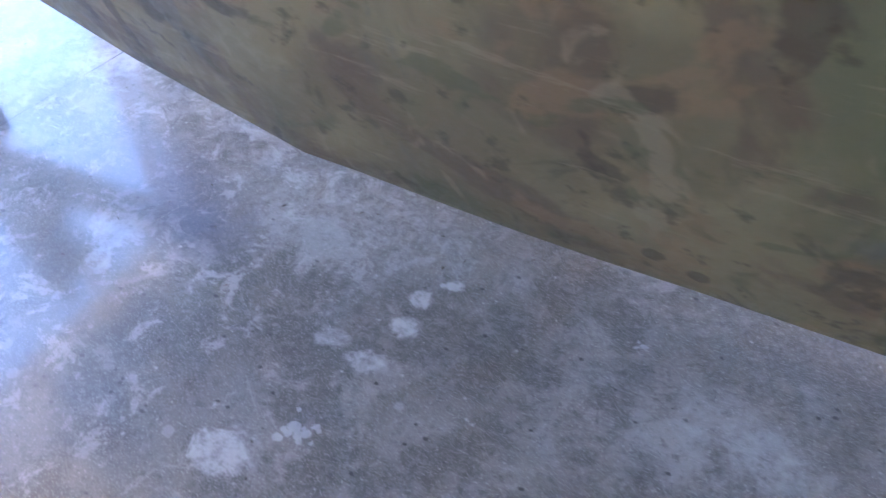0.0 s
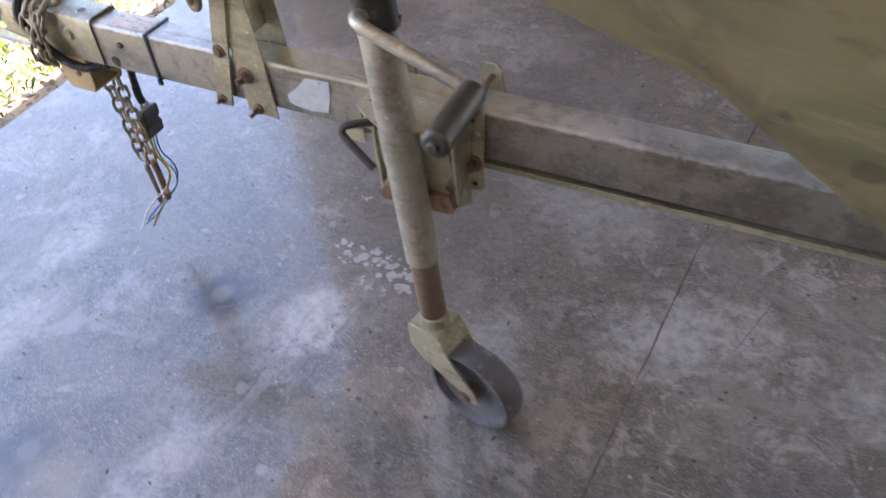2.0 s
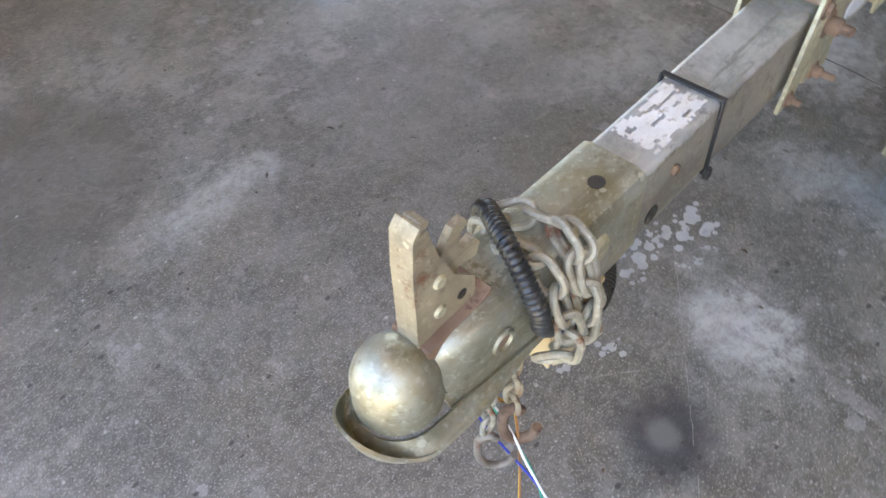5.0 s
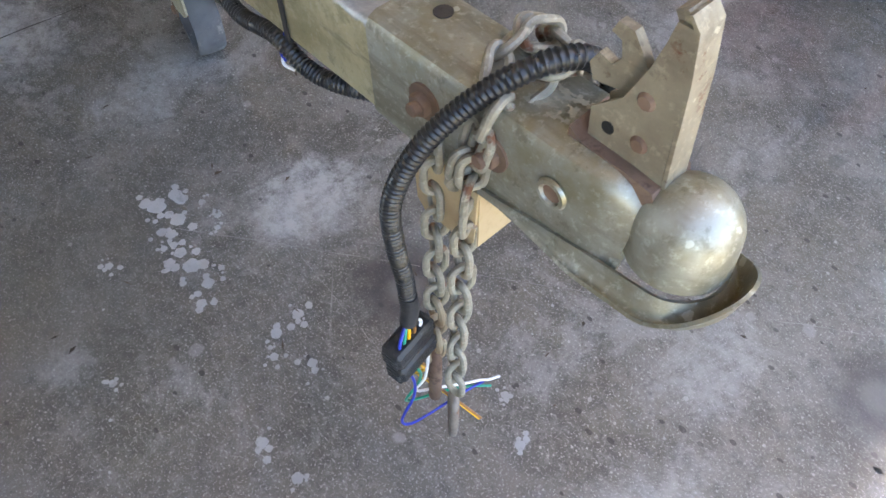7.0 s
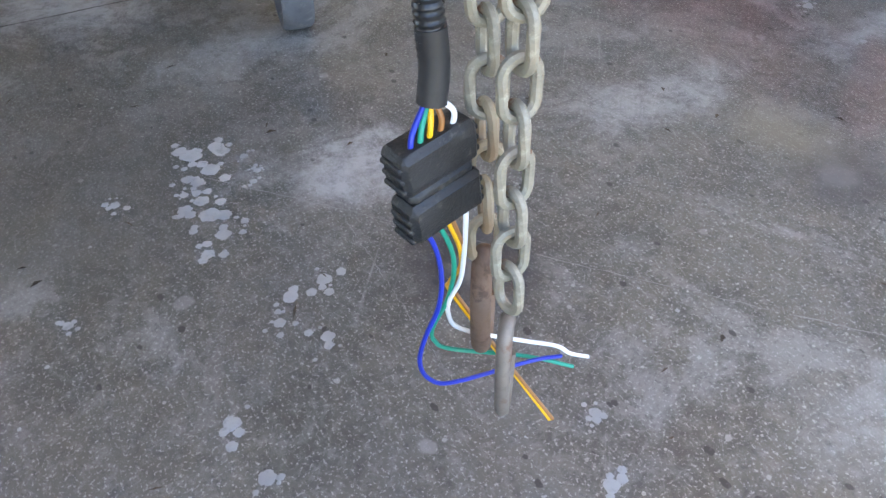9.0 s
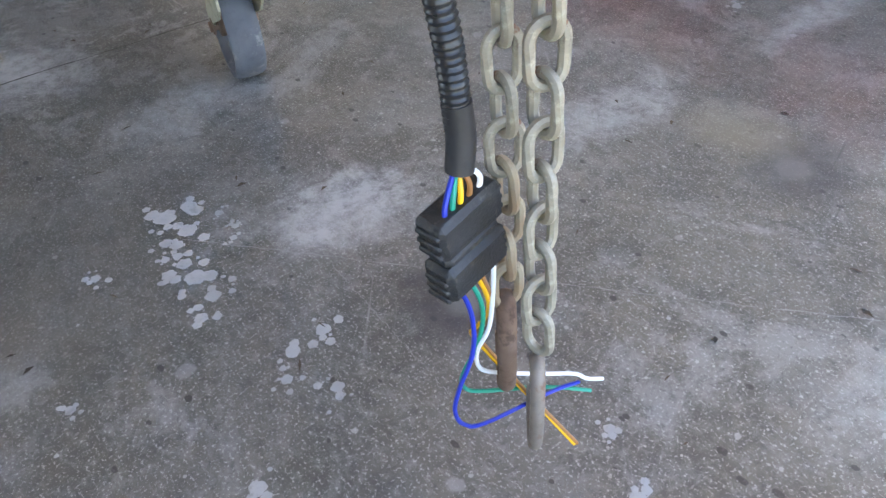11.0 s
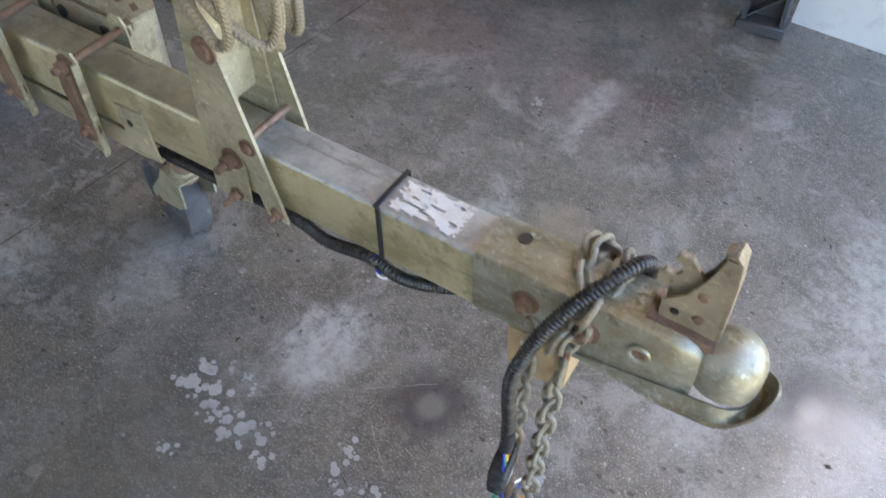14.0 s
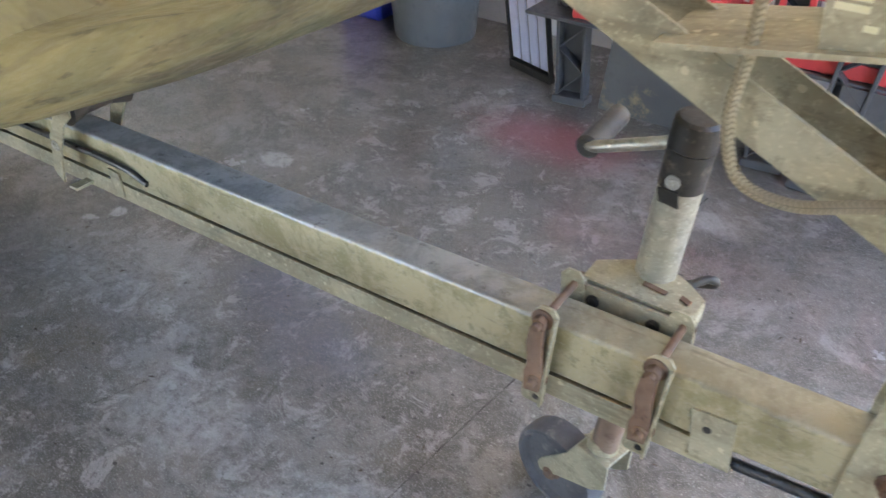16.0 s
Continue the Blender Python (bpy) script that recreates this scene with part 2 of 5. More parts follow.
def camouflage():
    """Hand-brushed camouflage: olive ground, soft patches and leaf strokes, worn and speckled; north side painted lit.
    """
    m = Mat("camouflage paint", 0.5)
    warp = m.noise(5, 3, 0.5)
    fine = m.noise(60, 8, 0.7)
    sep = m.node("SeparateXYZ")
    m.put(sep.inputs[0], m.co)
    # full pattern on the shaded south, weaker on the lit north
    shaded_side = m.ramp(sep.outputs[1], 0.0, 0.35, 1.0, 0.4)
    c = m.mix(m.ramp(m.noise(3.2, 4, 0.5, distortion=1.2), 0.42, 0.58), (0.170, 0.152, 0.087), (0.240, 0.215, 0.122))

    # yellow daylight on the north side, mixed into the paint colour
    c = m.mix(m.math("SUBTRACT", 1.0, shaded_side), c, (0.480, 0.415, 0.190))

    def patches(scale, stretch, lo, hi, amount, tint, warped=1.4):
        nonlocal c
        c = m.mix(m.math("MULTIPLY", m.ramp(m.noise(scale, 5, 0.55, m.scaled(*stretch), warped), lo, hi, 0, amount), shaded_side), c, tint)

    patches(2.4, (1.3, 1, 0.9), 0.50, 0.62, 0.75, (0.115, 0.130, 0.070))
    patches(3.6, (1, 1.3, 1.2), 0.52, 0.62, 0.7, (0.122, 0.092, 0.063))
    patches(5.0, (0.9, 1.3, 1.1), 0.57, 0.65, 0.6, (0.252, 0.185, 0.104))
    patches(4.1, (1.3, 0.9, 1.0), 0.58, 0.66, 0.5, (0.111, 0.130, 0.122))
    patches(7.0, (1.2, 1, 0.9), 0.57, 0.64, 0.7, (0.074, 0.063, 0.044), 1.0)
    patches(9.0, (1.3, 1, 0.8), 0.59, 0.66, 0.5, (0.311, 0.274, 0.178), 1.2)
    patches(11, (0.9, 1, 1.2), 0.58, 0.65, 0.5, (0.089, 0.107, 0.052), 0.8)
    c = m.mix(m.ramp(m.noise(24, 6, 0.65), 0.58, 0.66, 0, 0.6), c, (0.063, 0.056, 0.037))
    c = m.mix(m.math("MULTIPLY", m.dots(20, 0.25, 0.26), 0.6), c, (0.052, 0.046, 0.033))
    c = m.mix(m.ramp(m.noise(14, 8, 0.7, m.scaled(0.3, 1, 2.5)), 0.58, 0.66, 0, 0.45), c, (0.311, 0.274, 0.178))
    c = m.mix(m.ramp(fine, 0.55, 0.75, 0, 0.4), c, (0.281, 0.252, 0.163))
    m.color(c).rough(m.ramp(fine, 0.3, 0.7, 0.38, 0.6)).bump(m.math("ADD", fine, m.math("MULTIPLY", warp, 2.0)), 0.25, 0.003)
    return m.m


CAMO = camouflage()


def rope_material():
    """Braided rope: two families of slanting strands along the length."""
    m = Mat("braided rope", 0.85, space="UV")
    sep = m.node("SeparateXYZ")
    m.put(sep.inputs[0], m.co)
    u, v = sep.outputs[0], sep.outputs[1]
    zig = m.math("ABSOLUTE", m.math("SUBTRACT", m.math("FRACT", m.math("MULTIPLY", v, 4.0)), 0.5))
    chevron = m.math("SINE", m.math("ADD", m.math("MULTIPLY", u, 1250.0), m.math("MULTIPLY", zig, 8.0)))
    braid = m.math("MINIMUM", m.math("ADD", m.math("MULTIPLY", chevron, 0.8), 0.3), m.ramp(zig, 0.02, 0.12, -0.6, 1.0))
    fuzz = m.noise(60, 5, 0.7, m.scaled(10, 3, 1))
    c = m.mix(m.ramp(braid, -0.55, 0.35), (0.27, 0.225, 0.14), (0.47, 0.40, 0.265))
    c = m.mix(m.ramp(m.noise(2.2, 3, 0.6, m.scaled(2, 0.2, 1)), 0.45, 0.7, 0, 0.75), c, (0.27, 0.25, 0.21))
    c = m.mix(m.ramp(fuzz, 0.55, 0.8, 0, 0.5), c, (0.60, 0.52, 0.36))
    m.color(c).bump(m.math("ADD", braid, m.math("MULTIPLY", fuzz, 1.5)), 0.7, 0.002)
    return m.m


ROPE = rope_material()


def concrete():
    """Old trowelled slab: grey mottling, worn sheen, pale dust marks, damp, oil, a painted red glow."""
    m = Mat("concrete slab", 0.45, space="Object")
    sep = m.node("SeparateXYZ")
    m.put(sep.inputs[0], m.co)
    big, mid, fine, grit = m.noise(1.1, 6, 0.6), m.noise(5, 9, 0.7), m.noise(40, 8, 0.75), m.noise(300, 4, 0.7)
    c = m.mix(m.ramp(big, 0.38, 0.62), (0.130, 0.119, 0.101), (0.220, 0.206, 0.186))
    c = m.mix(m.ramp(m.noise(1.7, 5, 0.6, m.scaled(1, 1, 1), 0.6), 0.45, 0.58, 0, 0.7), c, (0.118, 0.106, 0.078))
    c = m.mix(m.ramp(mid, 0.46, 0.56, 0, 0.8), c, (0.086, 0.080, 0.068))
    c = m.mix(m.ramp(m.noise(3.1, 10, 0.75, distortion=0.5), 0.54, 0.62, 0, 0.65), c, (0.31, 0.298, 0.28))
    c = m.mix(m.ramp(m.noise(8, 10, 0.8, m.scaled(1, 1.4, 1), 0.8), 0.53, 0.59, 0, 0.4), c, (0.085, 0.079, 0.07))
    zone = m.math("MULTIPLY", m.ramp(sep.outputs[0], 0.75, 1.35), m.ramp(sep.outputs[0], 2.5, 1.8, 0.1, 1.0))
    crust = m.ramp(m.noise(11, 12, 0.8, distortion=0.5), 0.535, 0.585)
    c = m.mix(m.math("MULTIPLY", crust, m.math("ADD", m.math("MULTIPLY", zone, 0.68), 0.20)), c, (0.36, 0.345, 0.325))
    c = m.mix(m.ramp(m.noise(70, 10, 0.85), 0.48, 0.62, 0, 0.5), c, (0.29, 0.28, 0.262))
    c = m.mix(m.ramp(m.noise(34, 10, 0.8, m.scaled(1, 1.2, 1)), 0.52, 0.62, 0, 0.6), c, (0.075, 0.07, 0.064))
    c = m.mix(m.ramp(m.noise(130, 6, 0.75), 0.56, 0.66, 0, 0.65), c, (0.07, 0.066, 0.06))
    c = m.mix(m.ramp(grit, 0.55, 0.64, 0, 0.75), c, (0.47, 0.455, 0.43))
    sand = m.ramp(m.noise(2.0, 5, 0.6), 0.45, 0.60, 0.05, 1.0)
    c = m.mix(m.math("MULTIPLY", m.dots(150, 0.22, 0.28), m.math("MULTIPLY", sand, 0.6)), c, (0.55, 0.53, 0.49))
    c = m.mix(m.math("MULTIPLY", m.dots(48, 0.14, 0.17), 0.55), c, (0.50, 0.485, 0.46))
    c = m.mix(m.math("MULTIPLY", m.dots(15, 0.16, 0.2), 0.4), c, (0.40, 0.39, 0.375))
    c = m.mix(m.math("MULTIPLY", m.dots(38, 0.28, 0.22, m.scaled(1, 1.5, 1)), 0.85), c, (0.04, 0.036, 0.032))
    c = m.mix(m.math("MULTIPLY", m.dots(9, 0.15, 0.16, m.scaled(1.2, 1, 1)), 0.4), c, (0.07, 0.066, 0.06))
    for turn, scale, amount, tint in ((0.7, 26, 0.55, (0.34, 0.33, 0.31)), (-0.4, 40, 0.45, (0.30, 0.29, 0.27)), (1.3, 33, 0.5, (0.06, 0.056, 0.05))):
        rot = m.node("Mapping")
        m.put(rot.inputs["Vector"], m.co)
        rot.inputs["Rotation"].default_value = (0, 0, turn)
        fine_lines = m.ramp(m.noise(scale, 7, 0.75, m.scaled(0.07, 2.6, 1, rot.outputs[0])), 0.60, 0.66)
        c = m.mix(m.math("MULTIPLY", m.math("MULTIPLY", fine_lines, m.ramp(m.noise(4.5, 4, 0.6), 0.48, 0.60)), amount), c, tint)
    edge = m.math("MULTIPLY", m.math("SUBTRACT", m.noise(13, 12, 0.78, distortion=0.6), 0.5), 4.2)
    breakup = m.ramp(m.noise(38, 10, 0.8), 0.38, 0.58, 0.25, 1.0)

    def blot(x, y, rx, ry, soft, rag=1.0):
        dx = m.math("DIVIDE", m.math("SUBTRACT", sep.outputs[0], x), rx)
        dy = m.math("DIVIDE", m.math("SUBTRACT", sep.outputs[1], y), ry)
        d = m.math("SQRT", m.math("ADD", m.math("MULTIPLY", dx, dx), m.math("MULTIPLY", dy, dy)))
        return m.ramp(m.math("ADD", d, m.math("MULTIPLY", edge, rag)), 1.0 + soft, 1.0 - soft)

    pale = (0.48, 0.47, 0.455)
    for x, y, rx, ry, soft, amount in PALE:
        c = m.mix(m.math("MULTIPLY", m.math("MULTIPLY", blot(x, y, rx, ry, soft), breakup), amount), c, pale)
    for x, y, rx, ry, soft, amount, tint in STAINS_AND_GLOW:
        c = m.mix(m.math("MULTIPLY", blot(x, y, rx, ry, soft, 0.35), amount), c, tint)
    m.color(c)
    m.b.inputs["Specular IOR Level"].default_value = 0.6
    m.put(m.b.inputs["Coat Weight"], m.ramp(m.noise(4.0, 8, 0.7), 0.3, 0.6, 0.65, 1.0))
    m.put(m.b.inputs["Coat Roughness"], m.ramp(m.noise(6.0, 8, 0.7), 0.3, 0.7, 0.06, 0.16))
    r = m.ramp(m.noise(3.0, 6, 0.65), 0.3, 0.7, 0.22, 0.38)
    m.rough(m.math("ADD", r, m.math("MULTIPLY", fine, 0.16)))
    m.bump(m.math("ADD", m.math("MULTIPLY", fine, 0.6), m.math("MULTIPLY", grit, 0.4)), 0.12, 0.002)
    return m.m


# Pale dust and filler marks on the slab: x, y, half sizes, softness, strength
PALE = [(0.503, -0.066, 0.06, 0.08, 0.5, 0.85), (0.427, -0.446, 0.05, 0.13, 0.6, 0.6), (0.865, -0.018, 0.06, 0.09, 0.7, 0.5),
        (1.150, 0.115, 0.10, 0.08, 0.7, 0.75), (1.637, -0.36, 0.075, 0.06, 0.2, 0.75), (2.292, -0.437, 0.04, 0.025, 0.3, 0.85),
        (2.328, -0.326, 0.025, 0.022, 0.3, 0.85), (2.32, -0.253, 0.022, 0.02, 0.3, 0.8), (2.366, -0.191, 0.02, 0.015, 0.3, 0.8), (2.172, -0.707, 0.05, 0.045, 0.25, 0.95), (1.274, 0.182, 0.10, 0.07, 0.8, 0.7),
        (1.588, 0.115, 0.14, 0.08, 0.8, 0.6), (0.950, 0.437, 0.14, 0.10, 0.8, 0.5), (0.494, 0.337, 0.03, 0.03, 0.4, 0.5),
        (1.666, -0.470, 0.03, 0.03, 0.3, 0.75), (2.216, -0.417, 0.035, 0.02, 0.4, 0.6), (1.544, -0.778, 0.045, 0.04, 0.3, 0.8),
        (0.380, -0.883, 0.03, 0.11, 0.6, 0.6), (-0.077, -0.294, 0.05, 0.09, 0.6, 0.5), (0.113, 0.808, 0.12, 0.05, 0.8, 0.5),
        (0.237, 0.818, 0.05, 0.04, 0.6, 0.45), (2.999, -0.298, 0.10, 0.07, 0.8, 0.6), (-0.153, -0.066, 0.05, 0.10, 0.7, 0.5),
        (-0.315, -0.721, 0.10, 0.22, 0.7, 0.6), (0.970, -1.130, 0.06, 0.05, 0.6, 0.5), (2.058, -0.096, 0.3, 0.12, 0.9, 0.4)]
# Oil, damp and colour marks, and a painted glow: x, y, half sizes, softness, strength, colour
STAINS_AND_GLOW = [(-0.144, 1.150, 0.30, 0.30, 0.12, 0.45, (0.085, 0.078, 0.066)), (0.289, -0.075, 0.066, 0.070, 0.5, 0.8, (0.042, 0.042, 0.050)),
          (0.284, -0.072, 0.022, 0.022, 0.5, 0.6, (0.21, 0.20, 0.19)), (-0.258, -0.422, 0.065, 0.07, 0.5, 0.7, (0.055, 0.055, 0.065)),
          (-0.253, -0.417, 0.024, 0.024, 0.5, 0.6, (0.21, 0.20, 0.19)), (0.176, -0.518, 0.055, 0.065, 0.5, 0.6, (0.055, 0.055, 0.06)),
          (0.180, -0.512, 0.022, 0.022, 0.5, 0.6, (0.20, 0.19, 0.18)), (0.275, -0.531, 0.06, 0.05, 0.8, 0.5, (0.32, 0.27, 0.18)),
          # the red one paints the crates' reflected colour onto the slab
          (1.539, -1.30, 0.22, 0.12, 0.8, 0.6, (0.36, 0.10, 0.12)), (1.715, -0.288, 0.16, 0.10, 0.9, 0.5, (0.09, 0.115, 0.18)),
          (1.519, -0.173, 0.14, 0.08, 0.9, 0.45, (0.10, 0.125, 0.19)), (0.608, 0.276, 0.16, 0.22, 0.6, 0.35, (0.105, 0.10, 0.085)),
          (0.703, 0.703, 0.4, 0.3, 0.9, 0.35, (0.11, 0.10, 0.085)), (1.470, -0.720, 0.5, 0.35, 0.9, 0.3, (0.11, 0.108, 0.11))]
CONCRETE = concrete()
SPLASH = plain("dried filler", (0.31, 0.307, 0.30), (0.39, 0.386, 0.375), 0.75, 0, 60, 0.4, (0.26, 0.26, 0.25))


def grass_material():
    m = Mat("grass blades", 0.6)
    info = m.node("NewGeometry")
    c = m.mix(info.outputs["Random Per Island"], (0.055, 0.125, 0.018), (0.24, 0.31, 0.055))
    return m.color(c).m


GRASS = grass_material()
EARTH = plain("dry earth", (0.36, 0.28, 0.19), (0.48, 0.40, 0.28), 0.95, 0, 10, 0.5, (0.12, 0.13, 0.04))


def dead_leaf_material():
    m = Mat("dry leaf", 0.8)
    info = m.node("NewGeometry")
    return m.color(m.mix(info.outputs["Random Per Island"], (0.06, 0.042, 0.03), (0.24, 0.17, 0.10))).m


DEADLEAF = dead_leaf_material()


# ---- mesh helpers ----
def finish(bm, bevel=0.0, segs=1):
    if bevel:
        es = [e for e in bm.edges if len(e.link_faces) == 2 and e.calc_face_angle(0) > 0.6]
        bmesh.ops.bevel(bm, geom=es, offset=bevel, segments=segs, affect="EDGES", clamp_overlap=True)
    bmesh.ops.recalc_face_normals(bm, faces=bm.faces)
    return bm


def box(sx, sy, sz, at=(0, 0, 0), bevel=0.0, turn=None):
    bm = bmesh.new()
    bmesh.ops.create_cube(bm, size=1.0)
    bmesh.ops.scale(bm, vec=(sx, sy, sz), verts=bm.verts)
    finish(bm, bevel)
    if turn:
        bmesh.ops.transform(bm, matrix=turn, verts=bm.verts)
    bmesh.ops.translate(bm, vec=at, verts=bm.verts)
    return bm


def prism(poly, y0, y1, bevel=0.0, axis="y"):
    """A plate: a polygon in x and z (or x and y), drawn through from y0 to y1."""
    bm = bmesh.new()
    def at(u, v, w):
        return (u, w, v) if axis == "y" else ((w, u, v) if axis == "x" else (u, v, w))
    a = [bm.verts.new(at(u, v, y0)) for u, v in poly]
    b = [bm.verts.new(at(u, v, y1)) for u, v in poly]
    bm.faces.new(a)
    bm.faces.new(b[::-1])
    n = len(poly)
    for i in range(n):
        bm.faces.new((a[i], b[i], b[(i + 1) % n], a[(i + 1) % n]))
    return finish(bm, bevel)


def cyl(p, q, r, sides=20, r2=None, bevel=0.0):
    """A round bar from p to q."""
    p, q = Vector(p), Vector(q)
    bm = bmesh.new()
    bmesh.ops.create_cone(bm, cap_ends=True, segments=sides, radius1=r, radius2=r if r2 is None else r2, depth=(q - p).length)
    finish(bm, bevel)
    m = Matrix.Translation((p + q) / 2) @ (q - p).to_track_quat("Z", "Y").to_matrix().to_4x4()
    bmesh.ops.transform(bm, matrix=m, verts=bm.verts)
    return bm


def join(*bms):
    out = bmesh.new()
    for b in bms:
        me = bpy.data.meshes.new("t")
        b.to_mesh(me)
        out.from_mesh(me)
        bpy.data.meshes.remove(me)
        b.free()
    return out


def smooth_path(points, steps=10, closed=False):
    """A rounded line through the points."""
    p = [Vector(v) for v in points]
    n, out = len(p), []
    for i in range(n if closed else n - 1):
        if closed:
            a, b, c, d = p[i - 1], p[i], p[(i + 1) % n], p[(i + 2) % n]
        else:
            b, c = p[i], p[i + 1]
            a, d = p[i - 1] if i else b * 2 - c, p[i + 2] if i + 2 < n else c * 2 - b
        for s in range(steps):
            t = s / steps
            out.append(0.5 * (2 * b + (c - a) * t + (2 * a - 5 * b + 4 * c - d) * t * t + (3 * b - a - 3 * c + d) * t ** 3))
    if not closed:
        out.append(p[-1])
    return out


def tube(path, radius, sides=10, closed=False, wave=None):
    """A tube along a line, with lengthwise UVs; wave(s) scales the radius at a length s."""
    n = len(path)
    bm = bmesh.new()
    uvl = bm.loops.layers.uv.new("UVMap")
    tang = [(path[(i + 1) % n] - path[i - 1]) if closed or 0 < i < n - 1 else (path[min(i + 1, n - 1)] - path[max(i - 1, 0)]) for i in range(n)]
    up = tang[0].normalized().orthogonal()
    rings, lens, s = [], [], 0.0
    for i in range(n):
        t = tang[i].normalized()
        up = (up - t * up.dot(t)).normalized()
        side = t.cross(up)
        if i:
            s += (path[i] - path[i - 1]).length
        r = radius * (wave(s) if wave else 1.0)
        rings.append([bm.verts.new(path[i] + (up * math.cos(a) + side * math.sin(a)) * r) for a in (2 * math.pi * k / sides for k in range(sides))])
        lens.append(s)
    for i in range(n if closed else n - 1):
        j = (i + 1) % n
        for k in range(sides):
            l = (k + 1) % sides
            f = bm.faces.new((rings[i][k], rings[i][l], rings[j][l], rings[j][k]))
            f.smooth = True
            sj = lens[j] if j else s + (path[0] - path[-1]).length
            for loop, uv in zip(f.loops, ((lens[i], k / sides), (lens[i], (k + 1) / sides), (sj, (k + 1) / sides), (sj, k / sides))):
                loop[uvl].uv = uv
    if not closed:
        bm.faces.new(rings[0][::-1])
        bm.faces.new(rings[-1])
    bmesh.ops.recalc_face_normals(bm, faces=bm.faces)
    return bm


def shade(bm, angle=0.7):
    for f in bm.faces:
        f.smooth = True
    for e in bm.edges:
        if len(e.link_faces) == 2 and e.calc_face_angle(0) > angle:
            e.smooth = False
    return bm


def mesh_of(name, bm, material):
    shade(bm)
    me = bpy.data.meshes.new(name)
    bm.to_mesh(me)
    bm.free()
    me.materials.append(material)
    return me


def part(name, bm, material, parent, label=""):
    ob = new(name, mesh_of(name, bm, material))
    ob.parent = parent
    return tagged(ob, label)


def thing(name, label, category, at=None, group="", kind=""):
    ob = new(name)
    if at is not None:
        ob.matrix_world = at
    ob.empty_display_size = 0.05
    return tagged(ob, label, category, group, kind)


def solid(name, bm, material, label, category, group="", kind=""):
    return tagged(new(name, mesh_of(name, bm, material)), label, category, group, kind)


def bolt(p, d, r=0.009, h=0.008, washer=True, shank=0.0):
    """A hexagon head on p, facing d, with its washer and a stub of thread."""
    p, d = Vector(p), Vector(d).normalized()
    bits = [cyl(p, p + d * h, r, 6, bevel=0.001)]
    if washer:
        bits.append(cyl(p - d * 0.0005, p + d * 0.002, r * 1.5, 20))
    if shank:
        bits.append(cyl(p, p + d * (h + shank), r * 0.55, 12, bevel=0.001))
    return join(*bits)


# ---- the shed ----
BACK, SIDE_N, SIDE_S, FRONT, TOP = 7.0, 4.6, -2.10, -0.70, 2.90
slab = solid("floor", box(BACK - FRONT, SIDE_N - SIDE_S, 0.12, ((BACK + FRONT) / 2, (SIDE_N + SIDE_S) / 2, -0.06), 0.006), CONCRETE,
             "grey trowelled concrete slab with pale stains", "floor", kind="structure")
solid("wall_south", box(BACK - FRONT, 0.12, TOP + 0.1, ((BACK + FRONT) / 2, SIDE_S - 0.06, TOP / 2 - 0.05)), WHITE, "plain pale shed wall", "wall", kind="structure")
# unseen wall, added to keep the sky's reflection off the slab
solid("sky_block_wall", box(0.80, 0.12, 2.2, (FRONT - 0.401, SIDE_S - 0.06, 1.04)), BRICKWALL, "added low wall beside the shed opening, blocks sky light", "wall", kind="structure")
solid("wall_east", box(0.12, SIDE_N - SIDE_S + 0.24, TOP + 0.1, (BACK + 0.06, (SIDE_N + SIDE_S) / 2, TOP / 2 - 0.05)), BRICKWALL, "plain pale shed wall", "wall", kind="structure")
# the gap between the two lengths is unseen, added as fill light
for x0, x1 in ((FRONT, 2.9), (6.3, BACK)):
    solid("wall_north", box(x1 - x0, 0.12, TOP + 0.1, ((x0 + x1) / 2, SIDE_N + 0.06, TOP / 2 - 0.05)), BRICKWALL, "plain pale shed wall", "wall", kind="structure")
solid("ceiling", box(BACK - FRONT + 0.3, SIDE_N - SIDE_S + 0.4, 0.1, ((BACK + FRONT) / 2, (SIDE_N + SIDE_S) / 2, TOP + 0.05)), CEIL, "plain shed ceiling lining", "ceiling", kind="structure")
solid("wall_west", box(0.10, SIDE_N - 1.61, TOP - 0.002, (FRONT + 0.06, (SIDE_N + 1.61) / 2, TOP / 2)), BOARDS, "brown timber-clad shed wall beside the opening", "wall", kind="structure")
ground = solid("ground", box(160, 160, 0.1, (0, 0, -0.11)), EARTH, "dry earth and lawn outside the shed", "ground", kind="structure")


def grass():
    """Low broad-leaved lawn outside the slab."""
    rng = random.Random(3)
    bm = bmesh.new()
    for _ in range(26000):
        x = FRONT - 0.05 - abs(rng.gauss(0, 1.6))
        y = rng.uniform(-3.0, 5.5)
        if x > FRONT - 0.13 - 0.05 * math.sin(y * 7) and rng.random() < 0.85:
            continue
        a, s, h = rng.uniform(0, 6.28), rng.uniform(0.007, 0.022), rng.uniform(0.01, 0.05)
        d, e = Vector((math.cos(a), math.sin(a), 0)), Vector((-math.sin(a), math.cos(a), 0))
        o = Vector((x, y, -0.06 + h * 0.3))
        tip = o + d * s * 1.6 + Vector((0, 0, h))
        bm.faces.new([bm.verts.new(v) for v in (o, o + d * s * 0.8 + e * s * 0.45 + Vector((0, 0, h * 0.8)), tip, o + d * s * 0.8 - e * s * 0.45 + Vector((0, 0, h * 0.8)))])
    me = bpy.data.meshes.new("lawn")
    bm.to_mesh(me)
    bm.free()
    me.materials.append(GRASS)
    return tagged(new("lawn", me), "sunlit green broad-leaved lawn beside the slab", "grass", kind="stuff")


grass()


